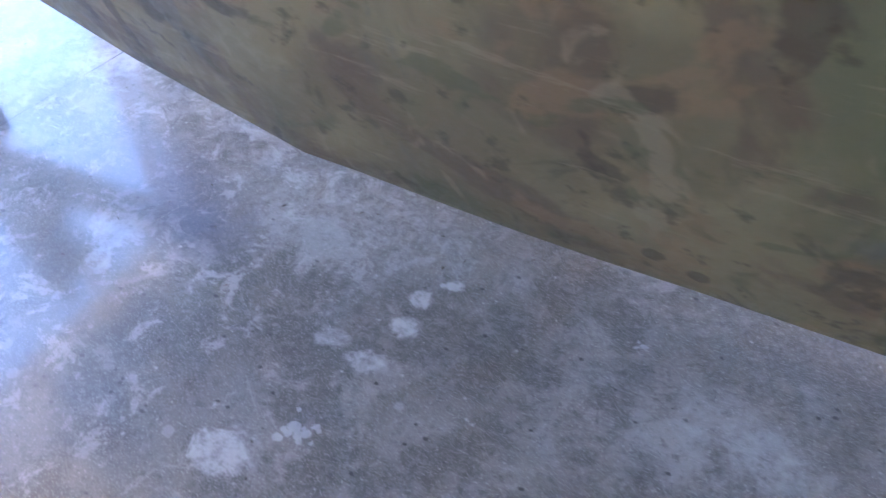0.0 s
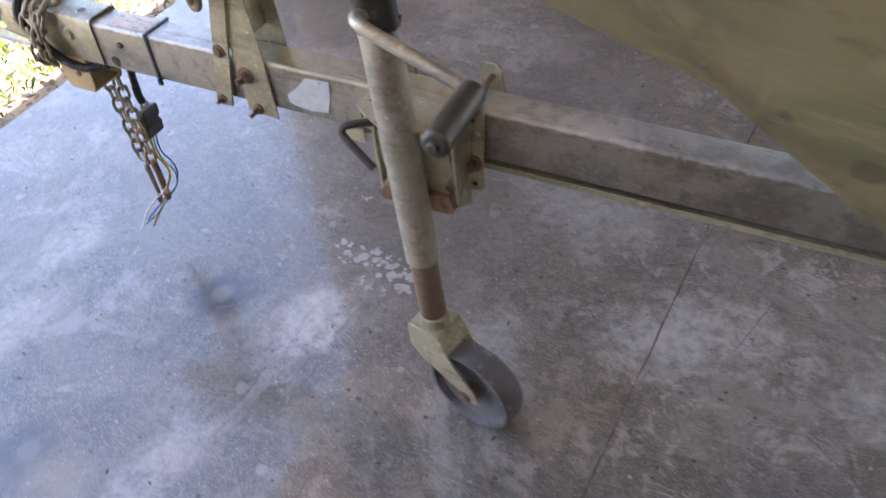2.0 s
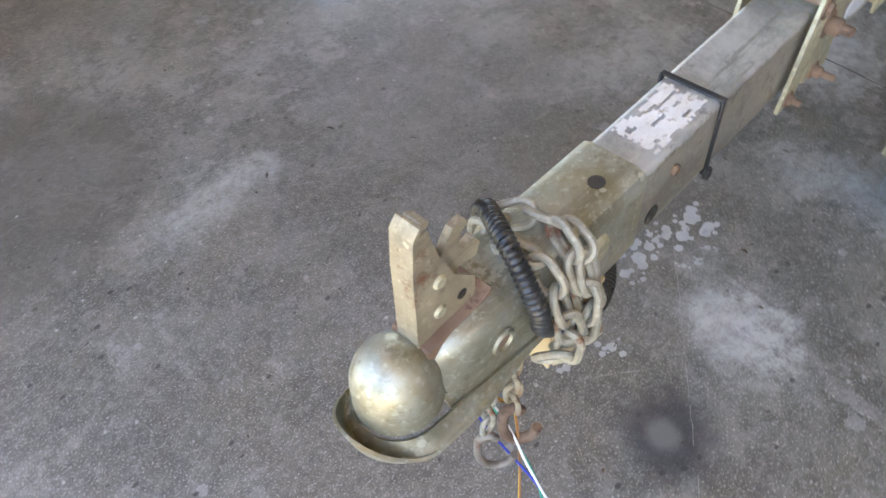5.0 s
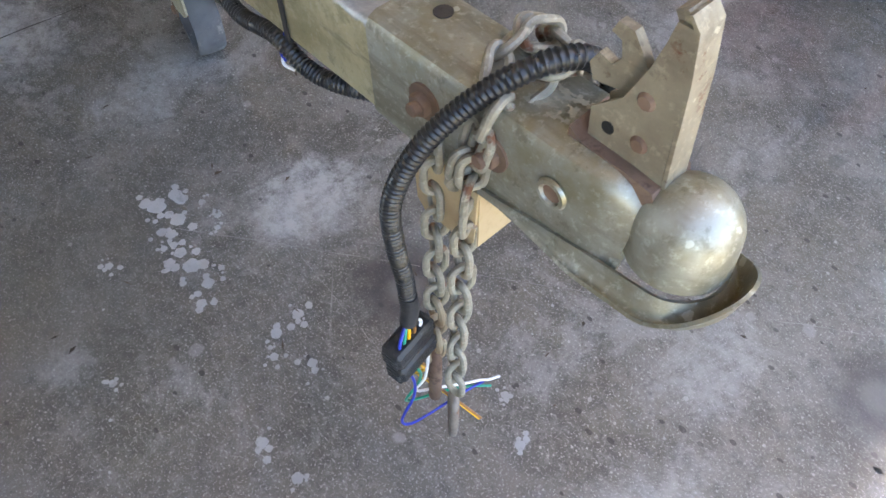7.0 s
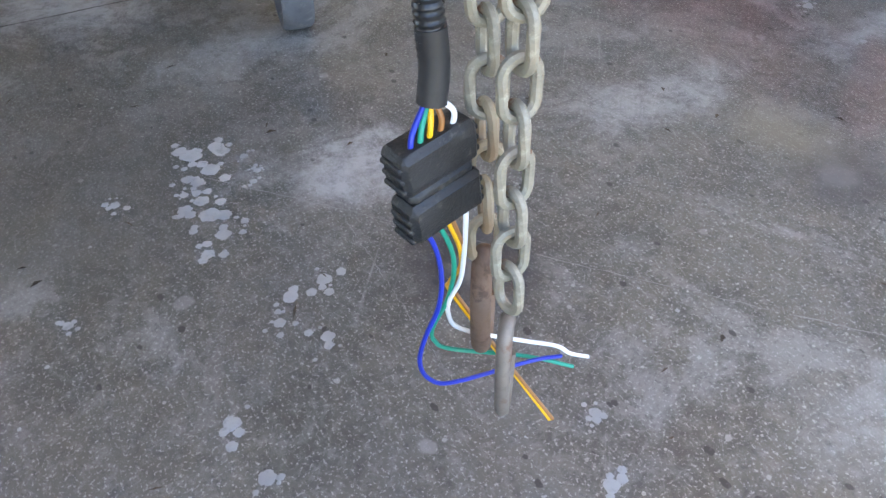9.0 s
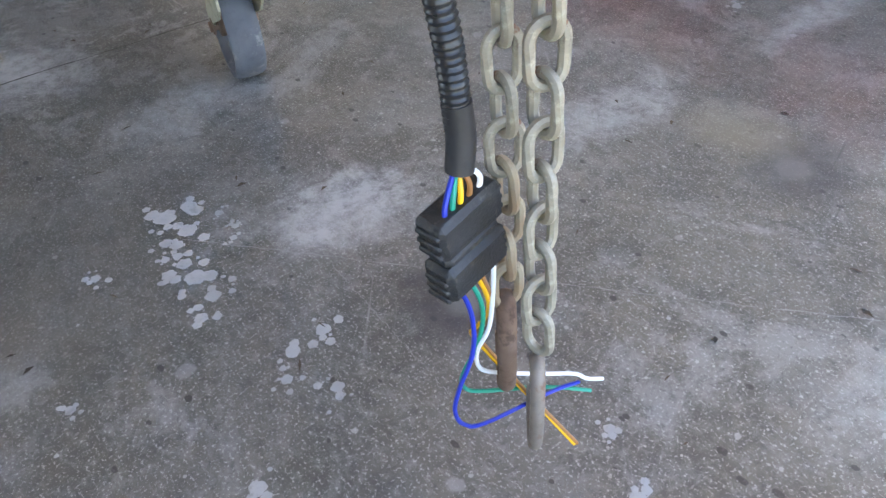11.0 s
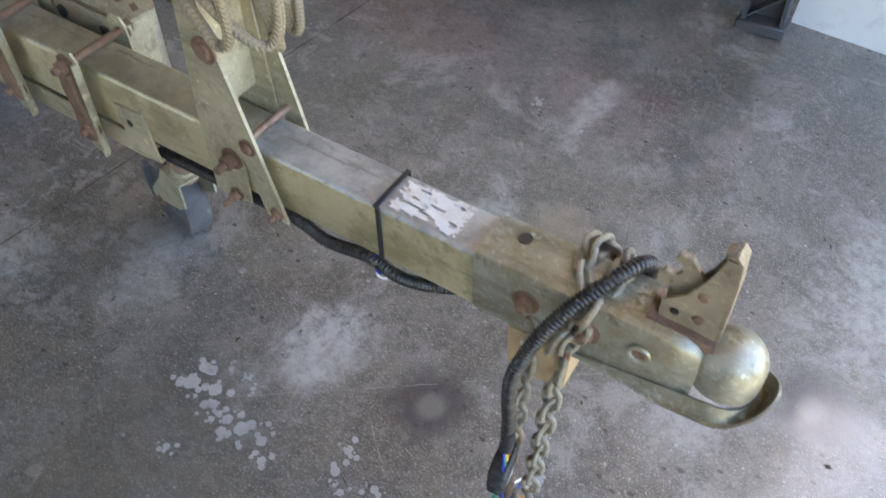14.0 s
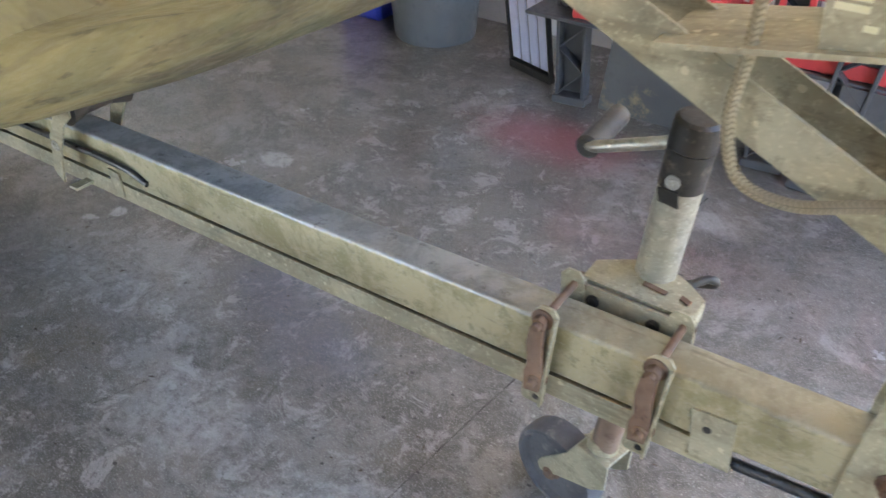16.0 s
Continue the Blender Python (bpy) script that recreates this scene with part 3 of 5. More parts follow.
def edge_leaves():
    """Dry fallen leaves on the bare strip along the slab."""
    rng = random.Random(12)
    bm = bmesh.new()
    for _ in range(1500):
        o = Vector((FRONT - 0.01 - abs(rng.gauss(0, 0.10)), rng.uniform(-2.5, 5.0), -0.052 + rng.uniform(0, 0.02)))
        a, l, w = rng.uniform(0, 6.28), rng.uniform(0.008, 0.03), rng.uniform(0.003, 0.009)
        d, e = Vector((math.cos(a), math.sin(a), rng.uniform(-0.3, 0.3))), Vector((-math.sin(a), math.cos(a), rng.uniform(-0.3, 0.3)))
        bm.faces.new([bm.verts.new(v) for v in (o - d * l, o - e * w, o + d * l, o + e * w)])
    return solid("fallen_leaves", bm, DEADLEAF, "dry brown fallen leaves along the slab edge", "leaves", kind="stuff")


edge_leaves()


def timber_post(x, y, sx, sy, label):
    t = thing("timber_post", label, "post", group="posts of the shed opening")
    part("post", box(sx, sy, TOP, (x, y, TOP / 2), 0.004), TIMBER, t)
    return t


timber_post(-0.665, 1.475, 0.09, 0.10, "weathered square timber post at the slab edge")
timber_post(-0.535, 1.575, 0.12, 0.06, "weathered timber stud beside the corner post")


def splashes():
    """Dried drops of filler on the slab."""
    rng = random.Random(5)
    drops = [(0.642, 0.110, 20), (0.642, 0.077, 16), (0.600, 0.099, 17), (0.596, 0.129, 11), (0.604, 0.055, 8), (0.567, 0.052, 7), (0.549, 0.064, 7),
             (0.547, 0.128, 13), (0.517, 0.128, 18), (0.477, 0.127, 13), (0.455, 0.152, 11), (0.569, 0.142, 8), (0.530, 0.147, 10), (0.486, 0.099, 7),
             (0.353, 0.064, 12), (0.349, 0.103, 12), (0.322, 0.126, 9), (0.281, 0.094, 10), (0.237, 0.206, 12), (0.172, 0.200, 11), (0.078, -0.061, 8),
             (0.018, -0.027, 10), (0.431, 0.301, 8), (0.595, 0.215, 9), (2.258, -0.609, 18), (2.284, -0.612, 14), (2.362, -0.192, 12), (2.754, -0.163, 9),
             (1.671, 0.086, 13), (0.489, -0.845, 12), (0.368, -0.817, 8), (2.336, -0.998, 14), (2.254, -0.966, 8), (1.411, 0.173, 10)]
    bm = bmesh.new()
    for _ in range(110):
        drops.append((rng.gauss(1.0, 1.0), rng.gauss(0.0, 0.8), rng.uniform(1.5, 5)))
    for x, y, mm in list(drops[:34]):
        for _ in range(rng.randint(3, 6)):
            a, d = rng.uniform(0, 6.28), mm * rng.uniform(0.0008, 0.0020)
            drops.append((x + d * math.cos(a), y + d * math.sin(a), mm * rng.uniform(0.25, 0.75)))
    for x, y, mm in drops:
        lobes, ph = rng.randint(2, 5), rng.uniform(0, 6.28)
        ring = []
        for k in range(18):
            a = 2 * math.pi * k / 18
            r = mm * 0.00068 * (1 + 0.09 * math.sin(lobes * a + ph) + 0.05 * math.sin((lobes + 3) * a + ph * 2) + rng.uniform(-0.03, 0.03))
            ring.append(bm.verts.new((x + r * math.cos(a), y + r * math.sin(a), 0.0004)))
        mid = bm.verts.new((x, y, 0.0012))
        for k in range(18):
            bm.faces.new((ring[k], ring[(k + 1) % 18], mid))
    return solid("filler_drops", bm, SPLASH, "pale dried filler drops splashed on the slab", "paint drops", kind="stuff")


splashes()


def litter():
    """Dead leaf bits and chips on the slab."""
    rng = random.Random(8)
    bm = bmesh.new()
    for _ in range(240):
        x, y = rng.uniform(-0.7, 2.6), rng.uniform(-1.2, 1.5)
        a, l, w = rng.uniform(0, 6.28), rng.uniform(0.002, 0.010), rng.uniform(0.0008, 0.003)
        d, e = Vector((math.cos(a), math.sin(a), 0)), Vector((-math.sin(a), math.cos(a), 0))
        o = Vector((x, y, 0.0008))
        q = [o - d * l, o - e * w + Vector((0, 0, w * 0.8)), o + d * l, o + e * w + Vector((0, 0, w * 0.5))]
        bm.faces.new([bm.verts.new(v) for v in q])
    return solid("floor_litter", bm, plain("dead leaf", (0.05, 0.04, 0.03), (0.12, 0.09, 0.06), 0.9, 0, 30, 0.2), "dark leaf crumbs scattered on the slab", "litter", kind="stuff")


litter()


def slab_line(name, a, b, w, material, label, seed):
    """A fine saw cut or scratch across the slab."""
    bm = bmesh.new()
    rng = random.Random(seed)
    a, b = Vector((*a, 0)), Vector((*b, 0))
    d = (b - a).normalized()
    e = Vector((-d.y, d.x, 0))
    n, prev = 90, None
    for k in range(n + 1):
        o = a.lerp(b, k / n) + e * rng.uniform(-0.0012, 0.0012)
        ww = w * rng.uniform(0.3, 1.3)
        cur = (bm.verts.new(o + e * ww + Vector((0, 0, 0.0004))), bm.verts.new(o - e * ww + Vector((0, 0, 0.0004))))
        if prev and rng.random() < 0.9:
            bm.faces.new((prev[0], cur[0], cur[1], prev[1]))
        prev = cur
    return solid(name, bm, material, label, "floor joint", kind="structure")


JOINT = plain("joint dirt", (0.045, 0.041, 0.036), (0.085, 0.078, 0.068), 0.9, 0, 30, 0.3)
slab_line("slab_joint", (1.015, -1.25), (1.30, 1.70), 0.0017, JOINT, "dark dirt-filled saw cut in the slab", 2)
slab_line("slab_scratch", (1.285, 0.145), (1.336, 0.295), 0.0010, JOINT, "short dark scratch in the slab", 11)
slab_line("slab_scratch", (1.728, 0.100), (1.768, 0.212), 0.0010, JOINT, "short dark scratch in the slab", 13)
slab_line("slab_scratch", (1.730, -0.190), (1.690, -0.330), 0.0006, SCRATCH, "fine pale scratch across the slab", 15)
slab_line("slab_scratch", (0.589, 0.11), (-0.458, -0.69), 0.0006, SCRATCH, "fine pale scratch across the slab", 4)
slab_line("slab_scratch", (0.427, 0.004), (0.132, 0.025), 0.0005, SCRATCH, "fine pale scratch across the slab", 6)

# ---- the trailer ----
# The coupling dips towards the boat a little more than the drawbar, whose top is the plane z = 0 of BAR.
BEAM = pose(0, 0, 0.594, 0, 3.0, 0)
BAR = pose(0, 0, 0.588, 0, 2.1, 0)
trailer = thing("boat_trailer", "galvanised boat trailer drawbar with roller bracket", "trailer", BAR)
HW, HH = 0.0280, 0.082


def drawbar():
    bm = bmesh.new()
    r, ring = 0.006, []
    for cx, cz, a0 in ((HW - r, -r, 0), (-HW + r, -r, 90), (-HW + r, -HH + r, 180), (HW - r, -HH + r, 270)):
        for k in range(5):
            a = radians(a0 + 22.5 * k)
            ring.append((cx + r * math.cos(a), cz + r * math.sin(a)))
    n = len(ring)
    rows = [[bm.verts.new((x, y, z)) for y, z in ring] for x in (0.03, 0.6, 1.2, 2.0, 4.6)]
    for a, b in zip(rows, rows[1:]):
        for k in range(n):
            bm.faces.new((a[k], a[(k + 1) % n], b[(k + 1) % n], b[k]))
    bm.faces.new(rows[0])
    bm.faces.new(rows[-1][::-1])
    return finish(bm)


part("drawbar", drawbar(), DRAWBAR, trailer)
# a shallow cable channel runs under the bar from the bracket back
CH = -HH - 0.016
part("cable_channel", prism([(-HW, CH), (HW - 0.003, CH), (HW - 0.003, -HH - 0.038), (HW, -HH - 0.038), (HW, -HH - 0.004), (HW - 0.003, -HH - 0.004), (HW - 0.003, CH + 0.003), (-HW + 0.003, CH + 0.003), (-HW + 0.003, -HH - 0.006), (-HW, -HH - 0.006)], 0.665, 4.59, 0, "x"), ZINC_PLATE, trailer)
part("channel_bracket", join(prism([(0.640, -0.035), (0.688, -0.038), (0.682, -0.108), (0.636, -0.108)], HW + 0.0005, HW + 0.004, 0.001),
                             box(0.05, 0.02, 0.003, (0.66, HW - 0.006, -0.1095))), ZINC_PLATE, trailer)
part("channel_bracket", prism([(1.738, -0.062), (1.768, -0.058), (1.772, -0.118), (1.742, -0.112)], HW + 0.0005, HW + 0.004, 0.001), ZINC_PLATE, trailer)
part("channel_bracket", prism([(0.655, -0.086), (0.69, -0.082), (0.69, -0.104), (0.655, -0.104)], -HW - 0.004, -HW - 0.0005, 0.001), ZINC_PLATE, trailer)
part("bolt_hole", cyl((0.668, HW + 0.003, -0.060), (0.668, HW + 0.0045, -0.060), 0.005, 14), GREASE, trailer, "dark bolt hole")
part("bolt_hole", cyl((0.212, -HW + 0.001, -0.066), (0.212, -HW - 0.0008, -0.066), 0.0095, 18), GREASE, trailer, "dark bolt hole")
part("rivet", join(bolt((0.236, -HW, -0.030), (0, -1, 0), 0.006, 0.004, False)), RUST, trailer, "rusty rivet")


def scrap_label(x0, x1, y0, y1, z, seed, holes):
    """A torn paper label: a thin sheet of small cells, some of them gone."""
    rng = random.Random(seed)
    bm = bmesh.new()
    nx, ny = 26, 14
    grid = [[bm.verts.new((x0 + (x1 - x0) * i / nx + rng.uniform(-1, 1) * 0.0007, y0 + (y1 - y0) * j / ny + rng.uniform(-1, 1) * 0.0007, z + rng.uniform(0, 0.0005))) for j in range(ny + 1)] for i in range(nx + 1)]
    for i in range(nx):
        for j in range(ny):
            v = noise.noise(Vector((i * 0.16 + seed, j * 0.55, 1.3)))
            if v > holes or (min(i, j, nx - 1 - i, ny - 1 - j) == 0 and rng.random() < 0.45):
                continue
            bm.faces.new((grid[i][j], grid[i + 1][j], grid[i + 1][j + 1], grid[i][j + 1]))
    return bm


part("paper_label", scrap_label(0.212, 0.292, -0.022, 0.022, 0.0008, 4, 0.34), PAPER, trailer, "torn weathered white paper label")
patch = prism([(0.562, -0.062), (0.560, -0.050), (0.583, -0.030), (0.598, -0.012), (0.640, -0.010), (0.638, -0.040), (0.630, -0.066), (0.60, -0.070), (0.57, -0.066)], -HW - 0.0012, -HW - 0.0002)
part("side_label", patch, PATCH, trailer, "peeling silver-blue label")
# cable tie round the bar
part("cable_tie", join(box(0.006, 2 * HW + 0.006, 0.0022, (0.300, 0, 0.0014), 0.0006), box(0.006, 0.0022, HH + 0.004, (0.2975, HW + 0.0014, -HH / 2), 0.0006),
                       box(0.006, 0.0022, HH + 0.004, (0.3, -HW - 0.0014, -HH / 2), 0.0006), box(0.006, 2 * HW + 0.006, 0.0022, (0.3, 0, -HH - 0.0014), 0.0006),
                       box(0.008, 0.006, 0.012, (0.302, -HW - 0.003, -HH - 0.002), 0.001)), BLACK, trailer, "black nylon cable tie")

# keel roller on two ears
RX, RZ = 1.800, 0.066
roller = part("keel_roller", join(cyl((RX, -0.058, RZ), (RX, 0.058, RZ), 0.026, 24, 0.026, 0.004), cyl((RX, -0.058, RZ), (RX, -0.026, RZ), 0.036, 24, 0.027),
                                  cyl((RX, 0.026, RZ), (RX, 0.058, RZ), 0.027, 24, 0.036)), ROLLER, trailer, "dark rubber keel roller")
for s in (1, -1):
    y0, y1 = (0.061, 0.065) if s > 0 else (-0.065, -0.061)
    part("roller_ear", prism([(RX - 0.030, RZ + 0.014), (RX - 0.012, RZ + 0.028), (RX + 0.018, RZ + 0.030), (RX + 0.036, RZ + 0.010), (RX + 0.034, RZ - 0.030), (RX + 0.068, RZ - 0.070), (RX + 0.098, RZ - 0.150), (RX + 0.078, RZ - 0.172), (RX + 0.050, RZ - 0.100), (RX + 0.006, RZ - 0.036), (RX - 0.024, RZ - 0.014)], y0, y1, 0.001), ZINC_PLATE, trailer)
    part("roller_pin", cyl((RX, s * 0.056, RZ), (RX, s * 0.072, RZ), 0.011, 16, bevel=0.003), ZINC, trailer)
    part("ear_bolt", bolt((RX + 0.058, s * 0.065, RZ - 0.088), (0, s, 0), 0.007, 0.005), ZINC, trailer)
part("roller_brace", box(0.024, 0.128, 0.006, (RX + 0.055, 0, -HH - 0.030), 0.001), ZINC_PLATE, trailer)
part("split_conduit", tube(smooth_path([(1.655, HW + 0.002, -0.058), (1.70, HW + 0.006, -0.040), (1.78, HW + 0.008, -0.034), (1.88, HW + 0.009, -0.034), (2.3, HW + 0.009, -0.034)], 8), 0.006, 8), CONDUIT, trailer)

# ---- coupling ----
coupling = thing("trailer_coupling", "yellow zinc ball coupling with raised rusty lever", "coupling", BEAM)


def coupling_body():
    """Pressed sheet shell: a box over the bar that runs into a flared skirt and ball dome."""
    bm = bmesh.new()
    top, wt = 0.0045, 0.0315
    # x, half width at top, half width at bottom, top z, bottom z
    stations = [(0.186, wt, wt, top, -0.079), (0.15, wt, wt, top, -0.081), (0.10, wt, wt, top, -0.080), (0.06, wt, wt, top, -0.078), (0.03, wt, wt, top, -0.072),
                (0.0, 0.0312, 0.0320, top, -0.066), (-0.015, 0.0292, 0.0315, 0.0036, -0.062), (-0.026, 0.0252, 0.0310, 0.0, -0.060), (-0.036, 0.0200, 0.0305, -0.008, -0.058)]
    rows = []
    for x, ht, hb, zt, zb in stations:
        row = []
        for s in (-1, 1):
            side = [(s * hb * 1.0, zb), (s * (ht * 0.55 + hb * 0.45), zb + 0.006), (s * (max(ht, 0.0285) * 0.9 + hb * 0.1), zb + 0.016), (s * ht, zt - 0.010), (s * (ht - 0.003), zt - 0.003), (s * (ht - 0.010), zt)]
            row += side if s < 0 else side[::-1]
        rows.append([bm.verts.new((x, y, z)) for y, z in row])
    for a, b in zip(rows, rows[1:]):
        for k in range(len(a) - 1):
            bm.faces.new((a[k], a[k + 1], b[k + 1], b[k]))
    bmesh.ops.recalc_face_normals(bm, faces=bm.faces)
    bmesh.ops.solidify(bm, geom=bm.faces[:], thickness=0.003)
    return bm


part("body", coupling_body(), YELLOW_ZINC, coupling)


def coupling_dome():
    """Ball socket with a rolled lip round its front."""
    bm = bmesh.new()
    cz, cx = -0.024, -0.056
    prof = [(0.007, 0.0358), (0.0135, 0.0339), (0.0195, 0.0308), (0.0250, 0.0266), (0.0295, 0.0213), (0.0330, 0.0150), (0.0353, 0.0080), (0.0363, 0.0), (0.0366, -0.008), (0.0369, -0.016), (0.0374, -0.023)]
    n = 44
    rings = [[bm.verts.new((cx + 0.86 * r * math.cos(2 * math.pi * k / n), 0.86 * r * math.sin(2 * math.pi * k / n), cz + h * 0.90)) for k in range(n)] for r, h in prof]
    topv = bm.verts.new((cx, 0, cz + 0.0329))
    for k in range(n):
        bm.faces.new((topv, rings[0][k], rings[0][(k + 1) % n]))
    for a, b in zip(rings, rings[1:]):
        for k in range(n):
            bm.faces.new((a[k], b[k], b[(k + 1) % n], a[(k + 1) % n]))
    bmesh.ops.recalc_face_normals(bm, faces=bm.faces)
    bmesh.ops.solidify(bm, geom=bm.faces[:], thickness=0.003)
    return bm


def coupling_skirt():
    """Flared hem along both sides of the body and round the dome, cupped up into a lip at the nose."""
    bm = bmesh.new()
    cx, rb, n = -0.056, 0.0308, 40
    line = [(0.075 + (cx - 0.075) * k / 14, rb + 0.0012 * (1 - k / 14), 0.0, 1.0, k / 14) for k in range(14)]
    plan = [(x, y, nx, ny, u, 0.0) for x, y, nx, ny, u in line]
    for k in range(n + 1):
        a = math.pi / 2 + math.pi * k / n
        c, d = math.cos(a), math.sin(a)
        plan.append((cx + rb * c, rb * d, c, d, 1.0, max(0.0, -c)))
    plan += [(x, -y, nx, -ny, u, 0.0) for x, y, nx, ny, u in line[::-1]]
    rings = []
    for x, y, nx, ny, u, front in plan:
        wide = 0.0006 + 0.0115 * min(1.0, u * 1.5) ** 1.3 + 0.0045 * front ** 2
        zin, low = -0.052 - 0.020 * (1 - u), -0.0795 + 0.010 * u
        ring = []
        for q, sag, lift in ((0.0, 0.0, 0.0), (0.2, 0.45, 0.0), (0.5, 0.85, 0.05), (0.8, 1.0, 0.35), (1.0, 1.0, 1.0), (1.05, 0.97, 1.1)):
            z = zin + (low - zin) * sag + 0.027 * lift * front ** 2.2
            ring.append(bm.verts.new((x + nx * wide * q, y + ny * wide * q, z)))
        rings.append(ring)
    for a, b in zip(rings, rings[1:]):
        for k in range(len(a) - 1):
            bm.faces.new((a[k], a[k + 1], b[k + 1], b[k]))
    bmesh.ops.recalc_face_normals(bm, faces=bm.faces)
    bmesh.ops.solidify(bm, geom=bm.faces[:], thickness=0.0025)
    return bm


part("ball_dome", coupling_dome(), YELLOW_ZINC, coupling)
part("skirt", coupling_skirt(), YELLOW_ZINC, coupling)

# latch lever: folded sheet handle, rusty tongue in the slot, cam plate with hooks
for s in (1, -1):
    y0, y1 = (0.0068, 0.0093) if s > 0 else (-0.0093, -0.0068)
    part("lever_cheek", prism([(-0.0375, 0.0010), (0.014, 0.0040), (0.015, 0.0260), (-0.003, 0.0440), (-0.014, 0.0707), (-0.0195, 0.0907), (-0.0215, 0.1011), (-0.0305, 0.1011), (-0.0345, 0.0722)], y0, y1, 0.0006), LEVER, coupling)
    for px, pz in ((-0.0165, 0.050), (-0.0185, 0.021)):
        part("rivet", cyl((px, s * 0.0088, pz), (px, s * 0.0113, pz), 0.0062, 16, 0.004), RUST if s > 0 else ZINC_PLATE, coupling, "domed pivot rivet")
    part("cheek_hole", cyl((0.002, s * 0.0083, 0.019), (0.002, s * 0.0097, 0.019), 0.0042, 14), GREASE, coupling, "dark hole")
part("lever_spine", prism([(-0.0405, 0.0020), (-0.038, 0.0020), (-0.0345, 0.0722), (-0.030, 0.1011), (-0.0255, 0.1070), (-0.0275, 0.1077), (-0.0335, 0.1011), (-0.037, 0.0722)], -0.0095, 0.0095, 0.0006), LEVER, coupling)
part("lever_tip", prism([(-0.032, 0.0996), (-0.0205, 0.0996), (-0.0175, 0.1040), (-0.0235, 0.1070)], -0.0068, 0.0068, 0.001), LEVER, coupling)
part("cam_plate", prism([(-0.006, 0.0420), (0.022, 0.0360), (0.026, 0.0460), (0.021, 0.0552), (0.012, 0.0522), (0.007, 0.0589), (0.009, 0.0692), (0.016, 0.0715), (0.013, 0.0789), (0.003, 0.0781), (-0.004, 0.0692), (-0.013, 0.0559)], -0.004, 0.002, 0.001), LEVER, coupling)
part("latch_tongue", prism([(-0.042, -0.010), (0.022, -0.004), (0.022, 0.012), (0.014, 0.006), (-0.02, 0.005), (-0.038, 0.003)], -0.017, 0.017, 0.0015), RUST, coupling, "rusty latch tongue")
for x, z in ((0.128, -0.032), (0.066, -0.033)):
    part("fixing_bolt", bolt((x, 0.0315, z), (0, 1, 0), 0.0095, 0.008, True, 0.006), RUST, coupling, "rusty hexagon bolt")
    part("fixing_bolt", join(cyl((x, -0.031, z), (x, -0.036, z), 0.0125, 24, 0.009)), ZINC_PLATE, coupling, "round bolt head")
for s in (1, -1):
    part("side_boss", join(tube([Vector((0.015 + 0.009 * math.cos(a), s * 0.0335, -0.028 + 0.009 * math.sin(a))) for a in (2 * math.pi * k / 20 for k in range(20))], 0.0025, 6, True)), YELLOW_ZINC, coupling)
    part("boss_pin", cyl((0.015, s * 0.030, -0.028), (0.015, s * 0.0335, -0.028), 0.0075, 16), RUST, coupling, "rusty pivot pin")
part("top_hole", cyl((0.152, -0.008, 0.003), (0.152, -0.008, 0.0052), 0.007, 18), GREASE, coupling, "dark hole")
part("data_plate", scrap_label(0.026, 0.060, -0.012, 0.014, 0.0052, 9, 0.02), plain("stamped metal", (0.36, 0.34, 0.26), (0.44, 0.42, 0.33), 0.5, 0.5, 120, 0.4), coupling, "worn stamped markings")
# tan chain bracket under the bar
tan = part("chain_bracket", join(prism([(0.075, -0.080), (0.142, -0.080), (0.140, -0.138), (0.132, -0.147), (0.085, -0.147), (0.078, -0.138)], -0.034, -0.0315, 0.001),
                                 prism([(0.075, -0.080), (0.142, -0.080), (0.140, -0.138), (0.132, -0.147), (0.085, -0.147), (0.078, -0.138)], 0.0315, 0.034, 0.001),
                                 box(0.052, 0.064, 0.003, (0.109, 0, -0.1465)), box(0.003, 0.064, 0.06, (0.0765, 0, -0.112))), TAN, coupling, "tan painted chain bracket")
part("bracket_pin", cyl((0.115, -0.036, -0.112), (0.115, 0.036, -0.112), 0.005, 12), RUST, coupling, "rusty pin")
part("under_bolt", bolt((0.055, 0.0, -0.085), (0, 0, -1), 0.008, 0.007, True, 0.008), RUST, coupling, "rusty bolt")

